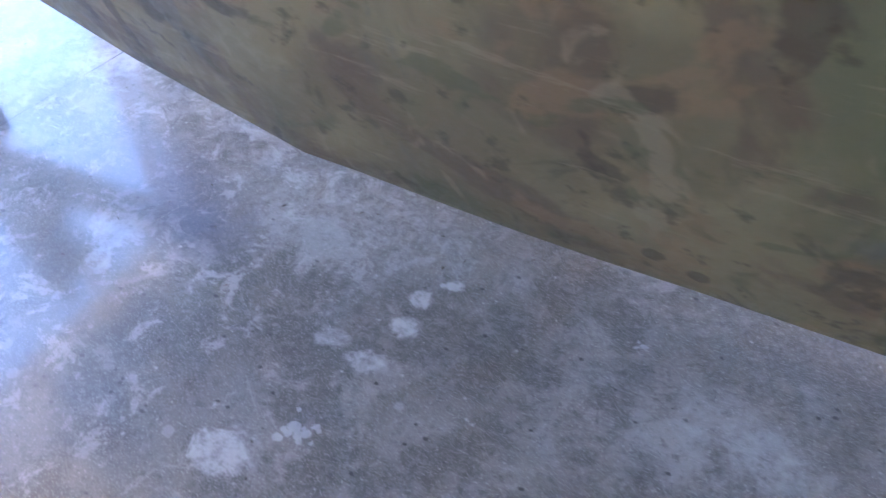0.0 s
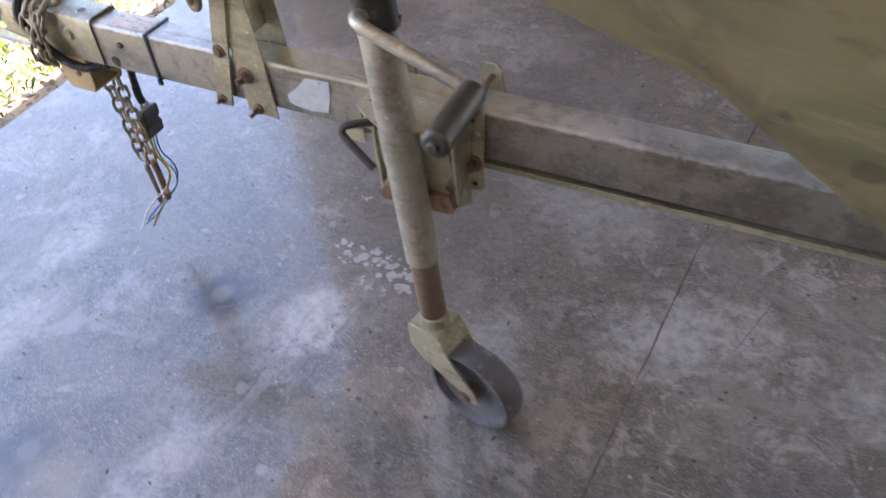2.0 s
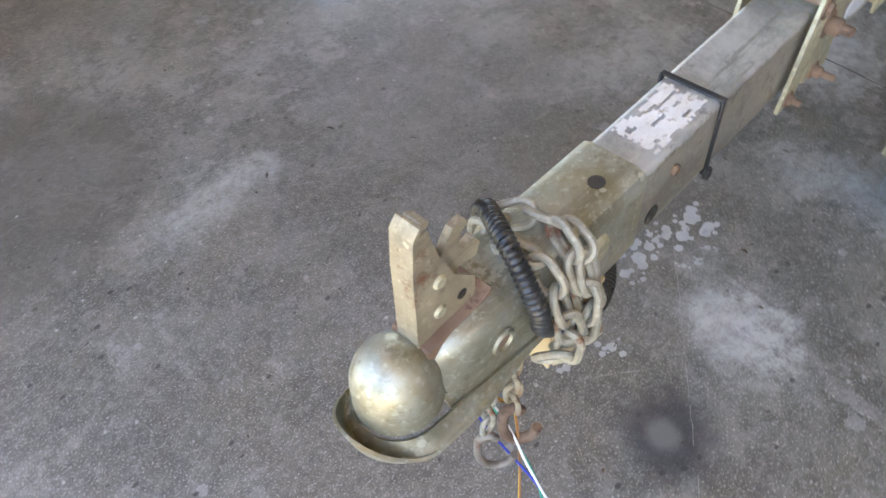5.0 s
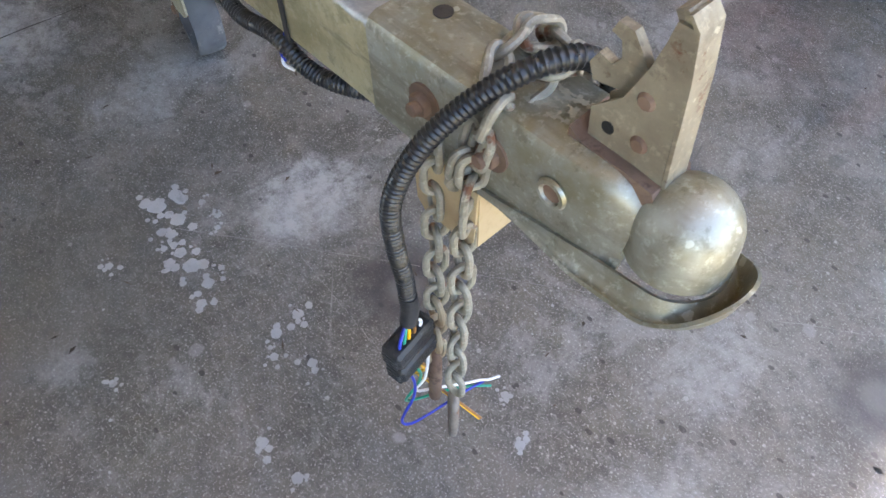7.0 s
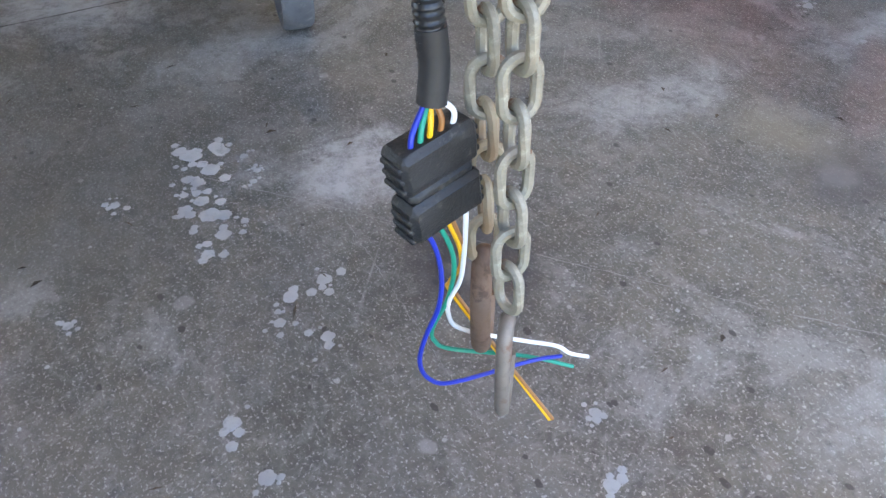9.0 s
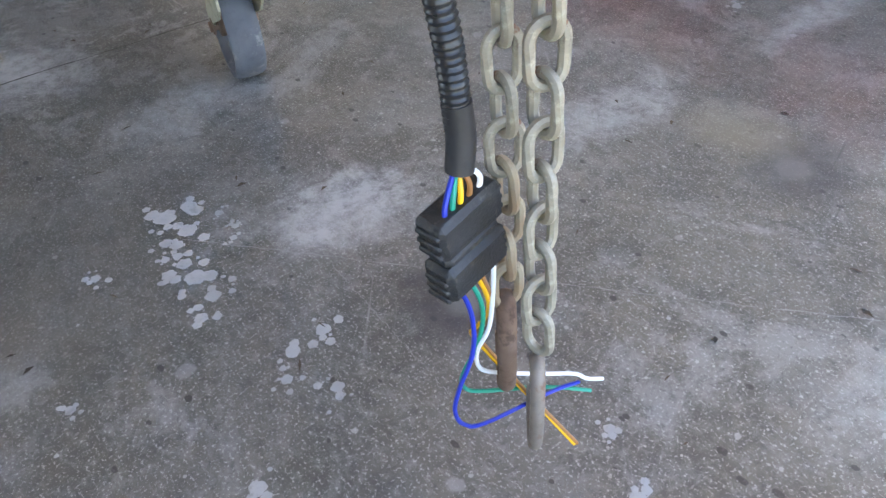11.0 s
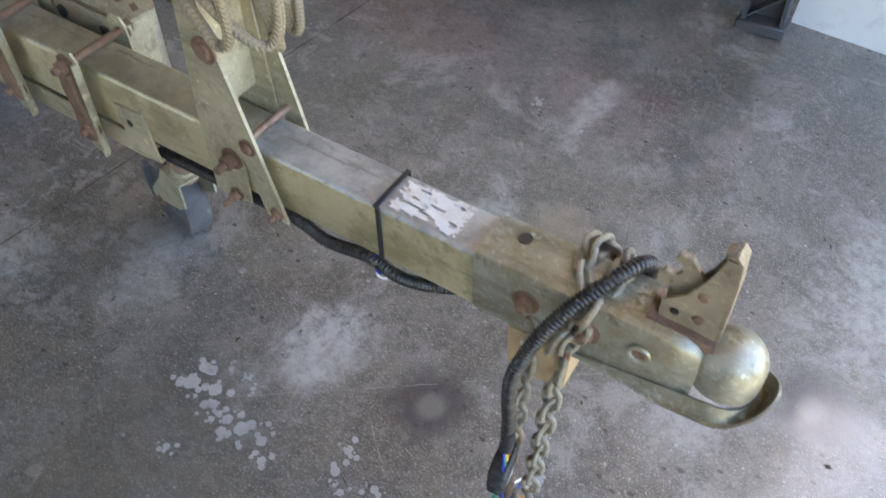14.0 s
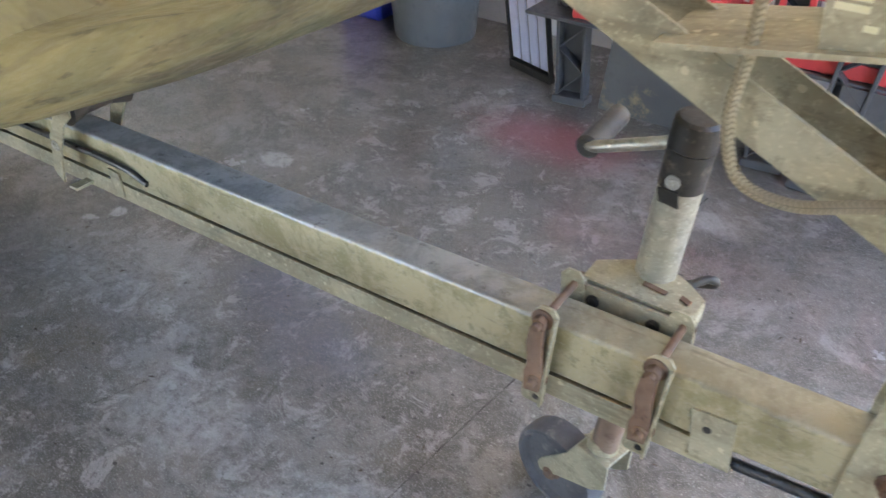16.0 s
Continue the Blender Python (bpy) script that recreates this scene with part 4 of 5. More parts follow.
# ---- winch post ----
post = thing("winch_post", "galvanised folded steel winch post with braces", "winch post")
PW = 0.0300
for s in (1, -1):
    y0, y1 = (PW, PW + 0.003) if s > 0 else (-PW - 0.003, -PW)
    part("post_plate", prism([(0.478, 0.476), (0.531, 0.468), (0.530, 0.59), (0.521, 0.71), (0.515, 1.12), (0.487, 1.12), (0.487, 0.71), (0.474, 0.57)], y0, y1, 0.001), ZINC_PLATE, post)
    w0, w1 = (PW + 0.004, PW + 0.008) if s > 0 else (-PW - 0.008, -PW - 0.004)
    part("strap", prism([(0.418, 0.480), (0.448, 0.480), (0.501, 0.695), (0.498, 0.708), (0.487, 0.711), (0.476, 0.702)], w0, w1, 0.0012), ZINC_PLATE, post)
    yb = s * (PW + 0.008)
    part("bolt", bolt((0.486, yb, 0.691), (0, s, 0), 0.010, 0.006), RUST, post, "rusty bolt head")
    part("bolt", bolt((0.456, yb, 0.581), (0, s, 0), 0.007, 0.006), RUST, post, "rusty bolt head")
    part("bolt", bolt((0.432, yb, 0.491), (0, s, 0), 0.006, 0.006, True, 0.008), RUST, post, "rusty bolt head")
    part("bolt", bolt((0.497, s * (PW + 0.003), 0.482), (0, s, 0), 0.0065, 0.010, True, 0.014), RUST, post, "rusty bolt head")
    part("bolt", bolt((0.491, s * (PW + 0.003), 0.542), (0, s, 0), 0.0095, 0.014, True, 0.012), RUST, post, "rusty bolt with washer")
    b0, b1 = (PW + 0.004, PW + 0.007) if s > 0 else (-PW - 0.007, -PW - 0.004)
    part("diagonal_brace", prism([(0.500, 0.765), (0.545, 0.776), (1.04, 1.012), (1.04, 1.062), (0.56, 0.834), (0.500, 0.808)], b0, b1, 0.001), ZINC_PLATE, post)
    part("side_bolt_rod", cyl((0.462, -s * 0.002, 0.582), (0.462, 0.032 if s > 0 else -0.036, 0.582), 0.0045, 10), INNER, post, "rusty tie rod")
TUBE = [(0.460, 0.950), (0.506, 0.970), (0.533, 1.27), (0.478, 1.27)]
for wall in (prism(TUBE, PW - 0.003, PW), prism(TUBE, -PW, -PW + 0.003), prism([(0.458, 0.935), (0.461, 0.935), (0.479, 1.27), (0.476, 1.27)], -PW, PW),
             prism([(0.504, 0.96), (0.507, 0.96), (0.534, 1.27), (0.531, 1.27)], -PW, PW)):
    part("tube_wall", wall, ZINC_TUBE, post)
part("tube_end", prism([(0.455, 0.918), (0.508, 0.942), (0.511, 0.985), (0.457, 0.958)], -PW - 0.0045, PW + 0.0045, 0.006), GREASE, post, "dark tape wrapped round the tube end")
part("front_web", prism([(0.500, 0.60), (0.503, 0.60), (0.503, 1.12), (0.500, 1.12)], -PW, PW), ZINC_PLATE, post)
# winch seat plate and bracket plates with label and bolts
part("seat_plate", prism([(0.525, 0.966), (0.790, 0.925), (0.790, 0.930), (0.525, 0.971)], -0.055, 0.062, 0.001), ZINC_PLATE, post)
SIDE = [(0.553, 0.970), (0.668, 0.944), (0.682, 1.07), (0.566, 1.07)]
part("winch_side", prism(SIDE, 0.048, 0.052, 0.001), ZINC_PLATE, post)
part("winch_side", prism(SIDE, -0.056, -0.052, 0.001), ZINC_PLATE, post)
part("axle_nut", bolt((0.613, 0.052, 0.991), (0, 1, 0), 0.010, 0.010), ZINC_TUBE, post, "bright axle nut")
part("axle_nut", bolt((0.580, 0.052, 1.000), (0, 1, 0), 0.007, 0.008), ZINC_TUBE, post, "bright axle nut")
part("drum", cyl((0.62, -0.052, 1.03), (0.62, 0.048, 1.03), 0.035, 24), ZINC_TUBE, post)
label_bars = [box(0.030 - 0.006 * (k % 2), 0.0008, 0.0052, (0.657 - 0.003 * (k % 2), 0.0526, 1.006 - 0.0078 * k)) for k in range(4)]
label_bars.append(box(0.010, 0.0008, 0.005, (0.638, 0.0526, 0.970)))
part("faded_label", join(*label_bars), plain("faded yellow label", (0.62, 0.60, 0.40), (0.70, 0.68, 0.48), 0.6, 0, 80, 0.2), post, "faded yellowish lettering bars")
part("crank_arm", join(cyl((0.47, -0.105, 0.826), (0.60, -0.10, 0.863), 0.008, 12), cyl((0.60, -0.10, 0.863), (0.64, -0.058, 1.038), 0.008, 12), cyl((0.466, -0.112, 0.82), (0.480, -0.10, 0.83), 0.012, 14, bevel=0.003)), ZINC_TUBE, post, "bent steel winch crank")

# ---- jockey wheel ----
jockey = thing("jockey_wheel", "galvanised jockey wheel stand clamped to drawbar", "jockey wheel")
A, B = Vector((0.8140, -0.120, 0.335)), Vector((0.784, -0.107, 0.768))
ax = (B - A).normalized()
R = 0.0258
part("outer_tube", cyl(A, B, R, 36, bevel=0.002), ZINC_TUBE, jockey)
part("cap", join(cyl(B - ax * 0.012, B + ax * 0.028, R + 0.0025, 14, R + 0.001, 0.004), cyl(B - ax * 0.060, B - ax * 0.010, R + 0.0012, 24)), GREASE, jockey, "black dented cap with tape")
part("cap_screw", bolt(B + Vector((0.006, R + 0.0005, -0.045)), (0.1, 1, 0), 0.006, 0.003, True), ZINC, jockey, "slotted cap screw")
part("tape_tail", prism([(0.778, 0.692), (0.802, 0.695), (0.806, 0.712), (0.782, 0.712)], -0.0820, -0.0795, 0.001), GREASE, jockey)
part("inner_tube", cyl((0.8245, -0.1255, 0.185), A + ax * 0.02, 0.0215, 30), INNER, jockey, "rust-brown inner tube")
crank = smooth_path([(0.786, -0.130, 0.735), (0.786, -0.150, 0.739), (0.803, -0.160, 0.735), (0.86, -0.163, 0.712), (0.915, -0.166, 0.690), (0.933, -0.172, 0.684)], 8)
part("crank", tube(crank, 0.0085, 12), ZINC, jockey)
g0, g1 = Vector((0.9335, -0.165, 0.682)), Vector((0.936, -0.274, 0.685))
part("crank_grip", join(cyl(g0, g1, 0.0165, 24, bevel=0.004), cyl(g1, g1 + (g1 - g0).normalized() * 0.006, 0.007, 12, bevel=0.002)), GRIP, jockey, "dark round grip")
# swivelling fork and wheel
Y = radians(-14)
F = Matrix.Translation((0.8255, -0.1260, 0)) @ Matrix.Rotation(Y, 4, "Z")
fork = []
for s in (1, -1):
    fork.append(prism([(-0.034, 0.200), (0.024, 0.200), (0.042, 0.170), (0.096, 0.104), (0.101, 0.090), (0.095, 0.078), (0.081, 0.077), (0.058, 0.096), (-0.010, 0.128), (-0.034, 0.150)], s * 0.030 - 0.0018, s * 0.030 + 0.0018, 0.001))
fork.append(box(0.058, 0.0636, 0.004, (-0.004, 0, 0.2015), 0.001))
fork.append(prism([(0.021, 0.203), (0.026, 0.203), (0.044, 0.170), (0.040, 0.166)], -0.031, 0.031, 0.001))
fork.append(cyl((0, 0, 0.2), (0, 0, 0.222), 0.026, 24, 0.023))
fk = join(*fork)
bmesh.ops.transform(fk, matrix=F, verts=fk.verts)
part("fork", fk, ZINC_PLATE, jockey)


def jockey_tyre():
    bm = bmesh.new()
    prof = [(0.076, -0.024), (0.083, -0.0245), (0.0865, -0.020), (0.0878, -0.009), (0.088, 0.0), (0.0878, 0.009), (0.0865, 0.020), (0.083, 0.0245), (0.076, 0.024), (0.071, 0.012), (0.034, 0.008), (0.018, 0.008), (0.018, -0.008), (0.034, -0.008), (0.071, -0.012)]
    n = 40
    rows = [[bm.verts.new((r * math.cos(a), y, r * math.sin(a))) for r, y in prof] for a in (2 * math.pi * k / n for k in range(n))]
    for i in range(n):
        a, b = rows[i], rows[(i + 1) % n]
        for k in range(len(prof)):
            l = (k + 1) % len(prof)
            bm.faces.new((a[k], a[l], b[l], b[k]))
    return finish(bm)


ty = jockey_tyre()
WM = F @ Matrix.Translation((0.075, 0, 0.084)) @ Matrix.Scale(0.9545, 4)
bmesh.ops.transform(ty, matrix=WM, verts=ty.verts)
whl = part("wheel", ty, RUBBER, jockey, "worn grey rubber wheel")
hub = join(cyl((0, -0.034, 0), (0, 0.034, 0), 0.007, 14), cyl((0, -0.024, 0), (0, 0.024, 0), 0.018, 20), bolt((0, -0.032, 0), (0, -1, 0), 0.009, 0.007), bolt((0, 0.032, 0), (0, 1, 0), 0.009, 0.007))
bmesh.ops.transform(hub, matrix=WM, verts=hub.verts)
part("hub", hub, RUST, whl, "rusty axle and hub")
# swivel bracket between tube and bar: pressed top plate, channel against the bar, hinge tube and winged foot
top_plate = [(0.728, -0.050), (0.726, -0.092), (0.752, -0.112), (0.770, -0.122), (0.826, -0.122), (0.846, -0.108), (0.868, -0.092), (0.868, -0.050)]
part("swivel_plate", join(prism(top_plate, 0.570, 0.574, 0.001, "z"), box(0.004, 0.040, 0.022, (0.727, -0.070, 0.561), 0.001)), ZINC_PLATE, jockey)
part("plate_rust", join(prism([(0.768, -0.080), (0.800, -0.084), (0.800, -0.077), (0.770, -0.073)], 0.574, 0.5765, 0.001, "z"),
                        prism([(0.738, -0.078), (0.752, -0.084), (0.752, -0.076), (0.740, -0.070)], 0.574, 0.5765, 0.001, "z")), RUST, jockey, "rusty weld runs")
part("swivel_channel", join(prism([(0.730, 0.40), (0.866, 0.40), (0.870, 0.555), (0.866, 0.570), (0.728, 0.570), (0.727, 0.555)], -0.047, -0.043, 0.001),
                            prism([(-0.092, 0.428), (-0.045, 0.40), (-0.045, 0.568), (-0.070, 0.568), (-0.092, 0.535)], 0.862, 0.866, 0.001, "x"),
                            prism([(-0.092, 0.428), (-0.045, 0.40), (-0.045, 0.568), (-0.070, 0.568), (-0.092, 0.535)], 0.742, 0.746, 0.001, "x")), ZINC_PLATE, jockey)
saddle = [(0.752, 0.538), (0.768, 0.548), (0.846, 0.548), (0.858, 0.536), (0.862, 0.490), (0.850, 0.462), (0.862, 0.446), (0.858, 0.425), (0.754, 0.425), (0.748, 0.446), (0.762, 0.466), (0.754, 0.490)]
part("saddle", prism(saddle, -0.094, -0.088, 0.002), ZINC_PLATE, jockey)
part("saddle_slot", prism([(0.760, 0.532), (0.766, 0.532), (0.764, 0.476), (0.760, 0.480)], -0.0946, -0.0936), GREASE, jockey, "dark slot")
part("swivel_foot", prism([(0.752, 0.424), (0.860, 0.424), (0.866, 0.432), (0.858, 0.454), (0.760, 0.454), (0.746, 0.434)], -0.104, -0.086, 0.004), INNER, jockey, "rust-stained foot of the bracket")
part("hinge_tube", join(cyl((0.744, -0.060, 0.556), (0.866, -0.060, 0.556), 0.013, 20, bevel=0.002), cyl((0.866, -0.060, 0.556), (0.872, -0.060, 0.556), 0.008, 12)), ZINC_TUBE, jockey)
part("lock_pin", tube(smooth_path([(0.772, -0.090, 0.556), (0.756, -0.112, 0.566), (0.741, -0.132, 0.573), (0.731, -0.140, 0.571), (0.731, -0.144, 0.562), (0.750, -0.151, 0.550), (0.781, -0.159, 0.529)], 8), 0.0058, 10), GRIP, jockey, "bent spring lock pin")
for x in (0.768, 0.847):
    part("channel_screw", bolt((x, -0.043, 0.549), (0, 1, 0), 0.006, 0.003, True), GREASE, jockey, "dark socket screw")


def clamp_plate(x, z0, z1, side):
    """One upright clamp plate across a side of the bar: rounded ends, folded along one edge."""
    y = side * (HW + 0.012)
    lean = -0.010 if side > 0 else 0.006
    zm = (z0 + z1) / 2

    def at(u, z):
        return (x + u + lean * (z - zm) / (z1 - z0), z)

    face = [at(-0.015, z0 + 0.006), at(-0.010, z0), at(0.011, z0), at(0.016, z0 + 0.006), at(0.016, z1 - 0.010), at(0.008, z1), at(-0.008, z1), at(-0.015, z1 - 0.010)]
    fold = [at(-0.015, z0 + 0.002), at(-0.012, z0 + 0.002), at(-0.012, z1 - 0.012), at(-0.015, z1 - 0.012)]
    return join(prism(face, y - 0.0015, y + 0.0015, 0.0008), prism(fold, y, y + side * 0.008, 0.0008))


for x in (0.872, 0.732):
    clamp = thing("drawbar_clamp", "rusty U-bolt clamp plate round the drawbar", "clamp", group="clamps of the jockey wheel")
    for s in (1, -1):
        part("clamp_plate", clamp_plate(x, 0.425, 0.588, s), ZINC_PLATE, clamp)
        y = s * (HW + 0.0135)
        for zz, xx in ((0.568, x), (0.474, x - 0.001)):
            part("clamp_nut", bolt((xx, y + s * 0.0005, zz), (0, s, 0), 0.0095, 0.012, True, 0.008), RUST, clamp, "rusty nut")
        part("plate_hole", cyl((x + 0.001, y - s * 0.001, 0.548), (x + 0.001, y + s * 0.0006, 0.548), 0.0045, 12), GREASE, clamp, "dark hole")
        part("plate_hole", cyl((x, y - s * 0.001, 0.436), (x, y + s * 0.0006, 0.436), 0.0045, 12), GREASE, clamp, "dark hole")
    part("clamp_bolt", cyl((x, -HW - 0.014, 0.568), (x, HW + 0.014, 0.568), 0.0052, 12), RUST, clamp, "rusty bolt")
    pad = [(x - 0.008, 0.456), (x + 0.013, 0.452), (x + 0.015, 0.482), (x + 0.011, 0.498), (x + 0.015, 0.530), (x + 0.012, 0.556), (x - 0.006, 0.558), (x - 0.006, 0.520), (x - 0.010, 0.490)]
    part("rust_pad", prism(pad, HW + 0.0137, HW + 0.0230, 0.003), RUST, clamp, "rust-caked packing strip")

# ---- safety chains ----
def link_mesh(l, w, r):
    pts = []
    for k in range(10):
        a = math.pi * k / 9
        pts.append(Vector(((w / 2) * math.cos(a), 0, (l - w) / 2 + (w / 2) * math.sin(a))))
    for k in range(10):
        a = math.pi + math.pi * k / 9
        pts.append(Vector(((w / 2) * math.cos(a), 0, -(l - w) / 2 + (w / 2) * math.sin(a))))
    return tube(pts, r, 8, True)


LINK_LEN, LINK_R = 0.0392, 0.0033
link_zinc = mesh_of("link", link_mesh(LINK_LEN - LINK_R * 2, 0.0185, LINK_R), CHAIN_ZINC)
link_rust = mesh_of("link", link_mesh(LINK_LEN - LINK_R * 2, 0.0185, LINK_R), RUSTY_CHAIN)


def chain(points, owner, rusty_from=99, roll=0.0, pitch=LINK_LEN - LINK_R * 4):
    """Links threaded along a line."""
    path = smooth_path(points, 24)
    acc, last, out = 0.0, path[0], [path[0]]
    for p in path[1:]:
        d = (p - last).length
        while acc + d >= pitch:
            f = (pitch - acc) / d
            last = last.lerp(p, f)
            out.append(last)
            d = (p - last).length
            acc = 0.0
        acc += d
        last = p
    for i, (a, b) in enumerate(zip(out, out[1:])):
        ob = new("link", link_rust if i >= rusty_from else link_zinc)
        q = (b - a).to_track_quat("Z", "Y").to_matrix().to_4x4()
        ob.parent = owner
        ob.matrix_local = Matrix.Translation((a + b) / 2) @ q @ Matrix.Rotation(radians(90 * (i % 2) + 45 + roll + 6 * math.sin(i * 2.1)), 4, "Z")
    return out[-1]


def hook(owner, at, yaw, material, size=0.05, r=0.005):
    """An open S-hook: a bent round bar."""
    m = Matrix.Translation(at) @ Matrix.Rotation(yaw, 4, "Z")
    k = size / 0.05
    pts = [(0.010, 0, -0.004), (0.004, 0, 0.004), (-0.006, 0, 0.002), (-0.011, 0, -0.012), (-0.012, 0, -0.045), (-0.006, 0, -0.068), (0.008, 0, -0.077), (0.022, 0, -0.070), (0.028, 0, -0.054)]
    return part("hook", tube(smooth_path([m @ (Vector(p) * k) for p in pts], 8), r, 12), material, owner, "open rusty steel hook")


front_chain = thing("safety_chain", "grey safety chain wrapped over coupling, rusty hook end", "chain", group="safety chains")
end = chain([(0.0893, 0.0278, 0.5007), (0.0845, 0.0384, 0.5222), (0.0769, 0.0354, 0.5612), (0.0731, 0.0276, 0.5924), (0.0893, 0.0026, 0.6061), (0.0959, -0.0245, 0.6022), (0.0893, -0.0480, 0.5856), (0.0769, -0.0580, 0.5466), (0.0702, -0.0560, 0.5120), (0.0636, -0.0320, 0.4940)], front_chain)
chain([(0.088, -0.018, 0.6085), (0.083, -0.038, 0.6000), (0.080, -0.050, 0.5780), (0.084, -0.0575, 0.5450), (0.082, -0.0560, 0.5120), (0.074, -0.0360, 0.4940)], front_chain, 99, 30)
end = chain([(0.0636, 0.0256, 0.5983), (0.0674, 0.0343, 0.5758), (0.0721, 0.0383, 0.5417), (0.075, 0.0383, 0.488), (0.0731, 0.0412, 0.4099), (0.0693, 0.045, 0.3123), (0.0645, 0.0488, 0.1960)], front_chain, 99, 10)
hook(front_chain, Vector((0.0640, 0.0492, 0.1900)), radians(-42), plain("worn hook steel", (0.21, 0.175, 0.145), (0.29, 0.245, 0.205), 0.6, 0.4, 45, 0.4, (0.19, 0.095, 0.06)), 0.0545)
back_chain = thing("safety_chain", "rust-stained safety chain hanging with rusty hook", "chain", group="safety chains")
chain([(0.0617, 0.0217, 0.5973), (0.056, -0.0036, 0.609), (0.0598, -0.0327, 0.5993), (0.056, -0.0500, 0.5739), (0.0607, -0.0575, 0.5368), (0.0561, -0.0540, 0.5060), (0.0484, -0.033, 0.4930)], back_chain, 99, 20)
chain([(0.115, 0.032, 0.5319), (0.1112, 0.0349, 0.488), (0.1074, 0.0377, 0.4099), (0.1035, 0.0396, 0.3221), (0.1012, 0.0408, 0.2200)], back_chain, 8, 35)
hook(back_chain, Vector((0.1012, 0.0418, 0.2130)), radians(-40), RUST, 0.052, 0.0068)

# ---- trailer wiring ----
loom = thing("wiring_loom", "black corrugated conduit with bare coloured trailer wires", "cable")


def corrugated(points, r, owner, label=""):
    path = smooth_path(points, 60)
    total = sum((b - a).length for a, b in zip(path, path[1:]))
    n = int(total / 0.0011)
    fine, acc, k = [], 0.0, 0
    cum = [0.0]
    for a, b in zip(path, path[1:]):
        cum.append(cum[-1] + (b - a).length)
    for i in range(n + 1):
        s = total * i / n
        while k < len(path) - 2 and cum[k + 1] < s:
            k += 1
        fine.append(path[k].lerp(path[k + 1], (s - cum[k]) / max(1e-6, cum[k + 1] - cum[k])))
    return part("conduit", tube(fine, r, 14, wave=lambda s: 1 + 0.09 * max(-0.6, math.sin(s * 2 * math.pi / 0.0042))), CONDUIT, owner, label)


corrugated([(0.646, 0.0174, 0.4548), (0.5508, 0.0201, 0.4665), (0.4271, 0.0243, 0.4802), (0.37, 0.0285, 0.4753), (0.3129, 0.0306, 0.4909), (0.2672, 0.0281, 0.4802), (0.2225, 0.0159, 0.4851), (0.1797, -0.006, 0.4929), (0.1416, -0.0336, 0.4929), (0.1035, -0.0440, 0.5060),
            (0.0480, -0.0445, 0.5520), (0.0380, -0.0440, 0.5880), (0.0445, -0.0174, 0.6188), (0.0607, 0.0139, 0.6168), (0.0845, 0.0433, 0.5856), (0.0997, 0.0668, 0.5485), (0.1074, 0.0804, 0.5026), (0.1054, 0.0794, 0.449), (0.1026, 0.0755, 0.4099), (0.1007, 0.0736, 0.366)], 0.0073, loom)
part("tape_wrap", tube(smooth_path([(0.1012, 0.074, 0.3826), (0.0997, 0.0735, 0.3631), (0.0988, 0.0764, 0.3436)], 6), 0.0080, 14), BLACK, loom, "black tape wrap")
plug_m = Matrix.Translation((0.0974, 0.0769, 0.2957)) @ Matrix.Rotation(radians(-82), 4, "Z") @ Matrix.Rotation(radians(-6), 4, "Y")


def plug_block(z, w, d, h):
    """One half of the connector: a chamfered block with moulded grooves."""
    bm = join(box(w, d, h, (0, 0, z), 0.0035))
    bmesh.ops.subdivide_edges(bm, edges=bm.edges[:], cuts=3, use_grid_fill=True)
    for v in bm.verts:
        v.co += Vector((noise.noise(v.co * 160), noise.noise(v.co * 160 + Vector((5, 2, 1))), noise.noise(v.co * 150 + Vector((1, 7, 3))))) * 0.0006
    bmesh.ops.transform(bm, matrix=plug_m, verts=bm.verts)
    return bm


def plug_rib(z, w, d):
    bm = box(w, d, 0.0036, (0, 0, z), 0.001)
    bmesh.ops.transform(bm, matrix=plug_m, verts=bm.verts)
    return bm


part("plug_neck", plug_block(0.0035, 0.044, 0.019, 0.010), PLUG, loom)
for z, ribs in ((0.020, (0.012, 0.019, 0.026)), (-0.014, (-0.024, -0.017, -0.010))):
    half = part("plug_half", plug_block(z, 0.050, 0.022, 0.027), PLUG, loom, "black moulded connector half")
    for r in ribs:
        part("rib", plug_rib(r, 0.053, 0.017), PLUG, half)
for c, u in (("blue", -0.015), ("green", -0.009), ("yellow", -0.003), ("brown", 0.004), ("white", 0.012)):
    s = plug_m @ Vector((u, -0.004, 0.030))
    part("wire", tube(smooth_path([s, s + Vector((0.001, -0.002, 0.010)), Vector((0.099, 0.0765 - u * 0.2, 0.3455))], 6), 0.0016, 8), WIRES[c], loom, c + " insulated wire")
def wire_tail(color, u, *points):
    """A bare insulated wire from the underside of the connector."""
    start = plug_m @ Vector((u, 0, -0.022))
    part("wire", tube(smooth_path([start, *points], 8), 0.0016, 8), WIRES[color], loom, color + " insulated wire")


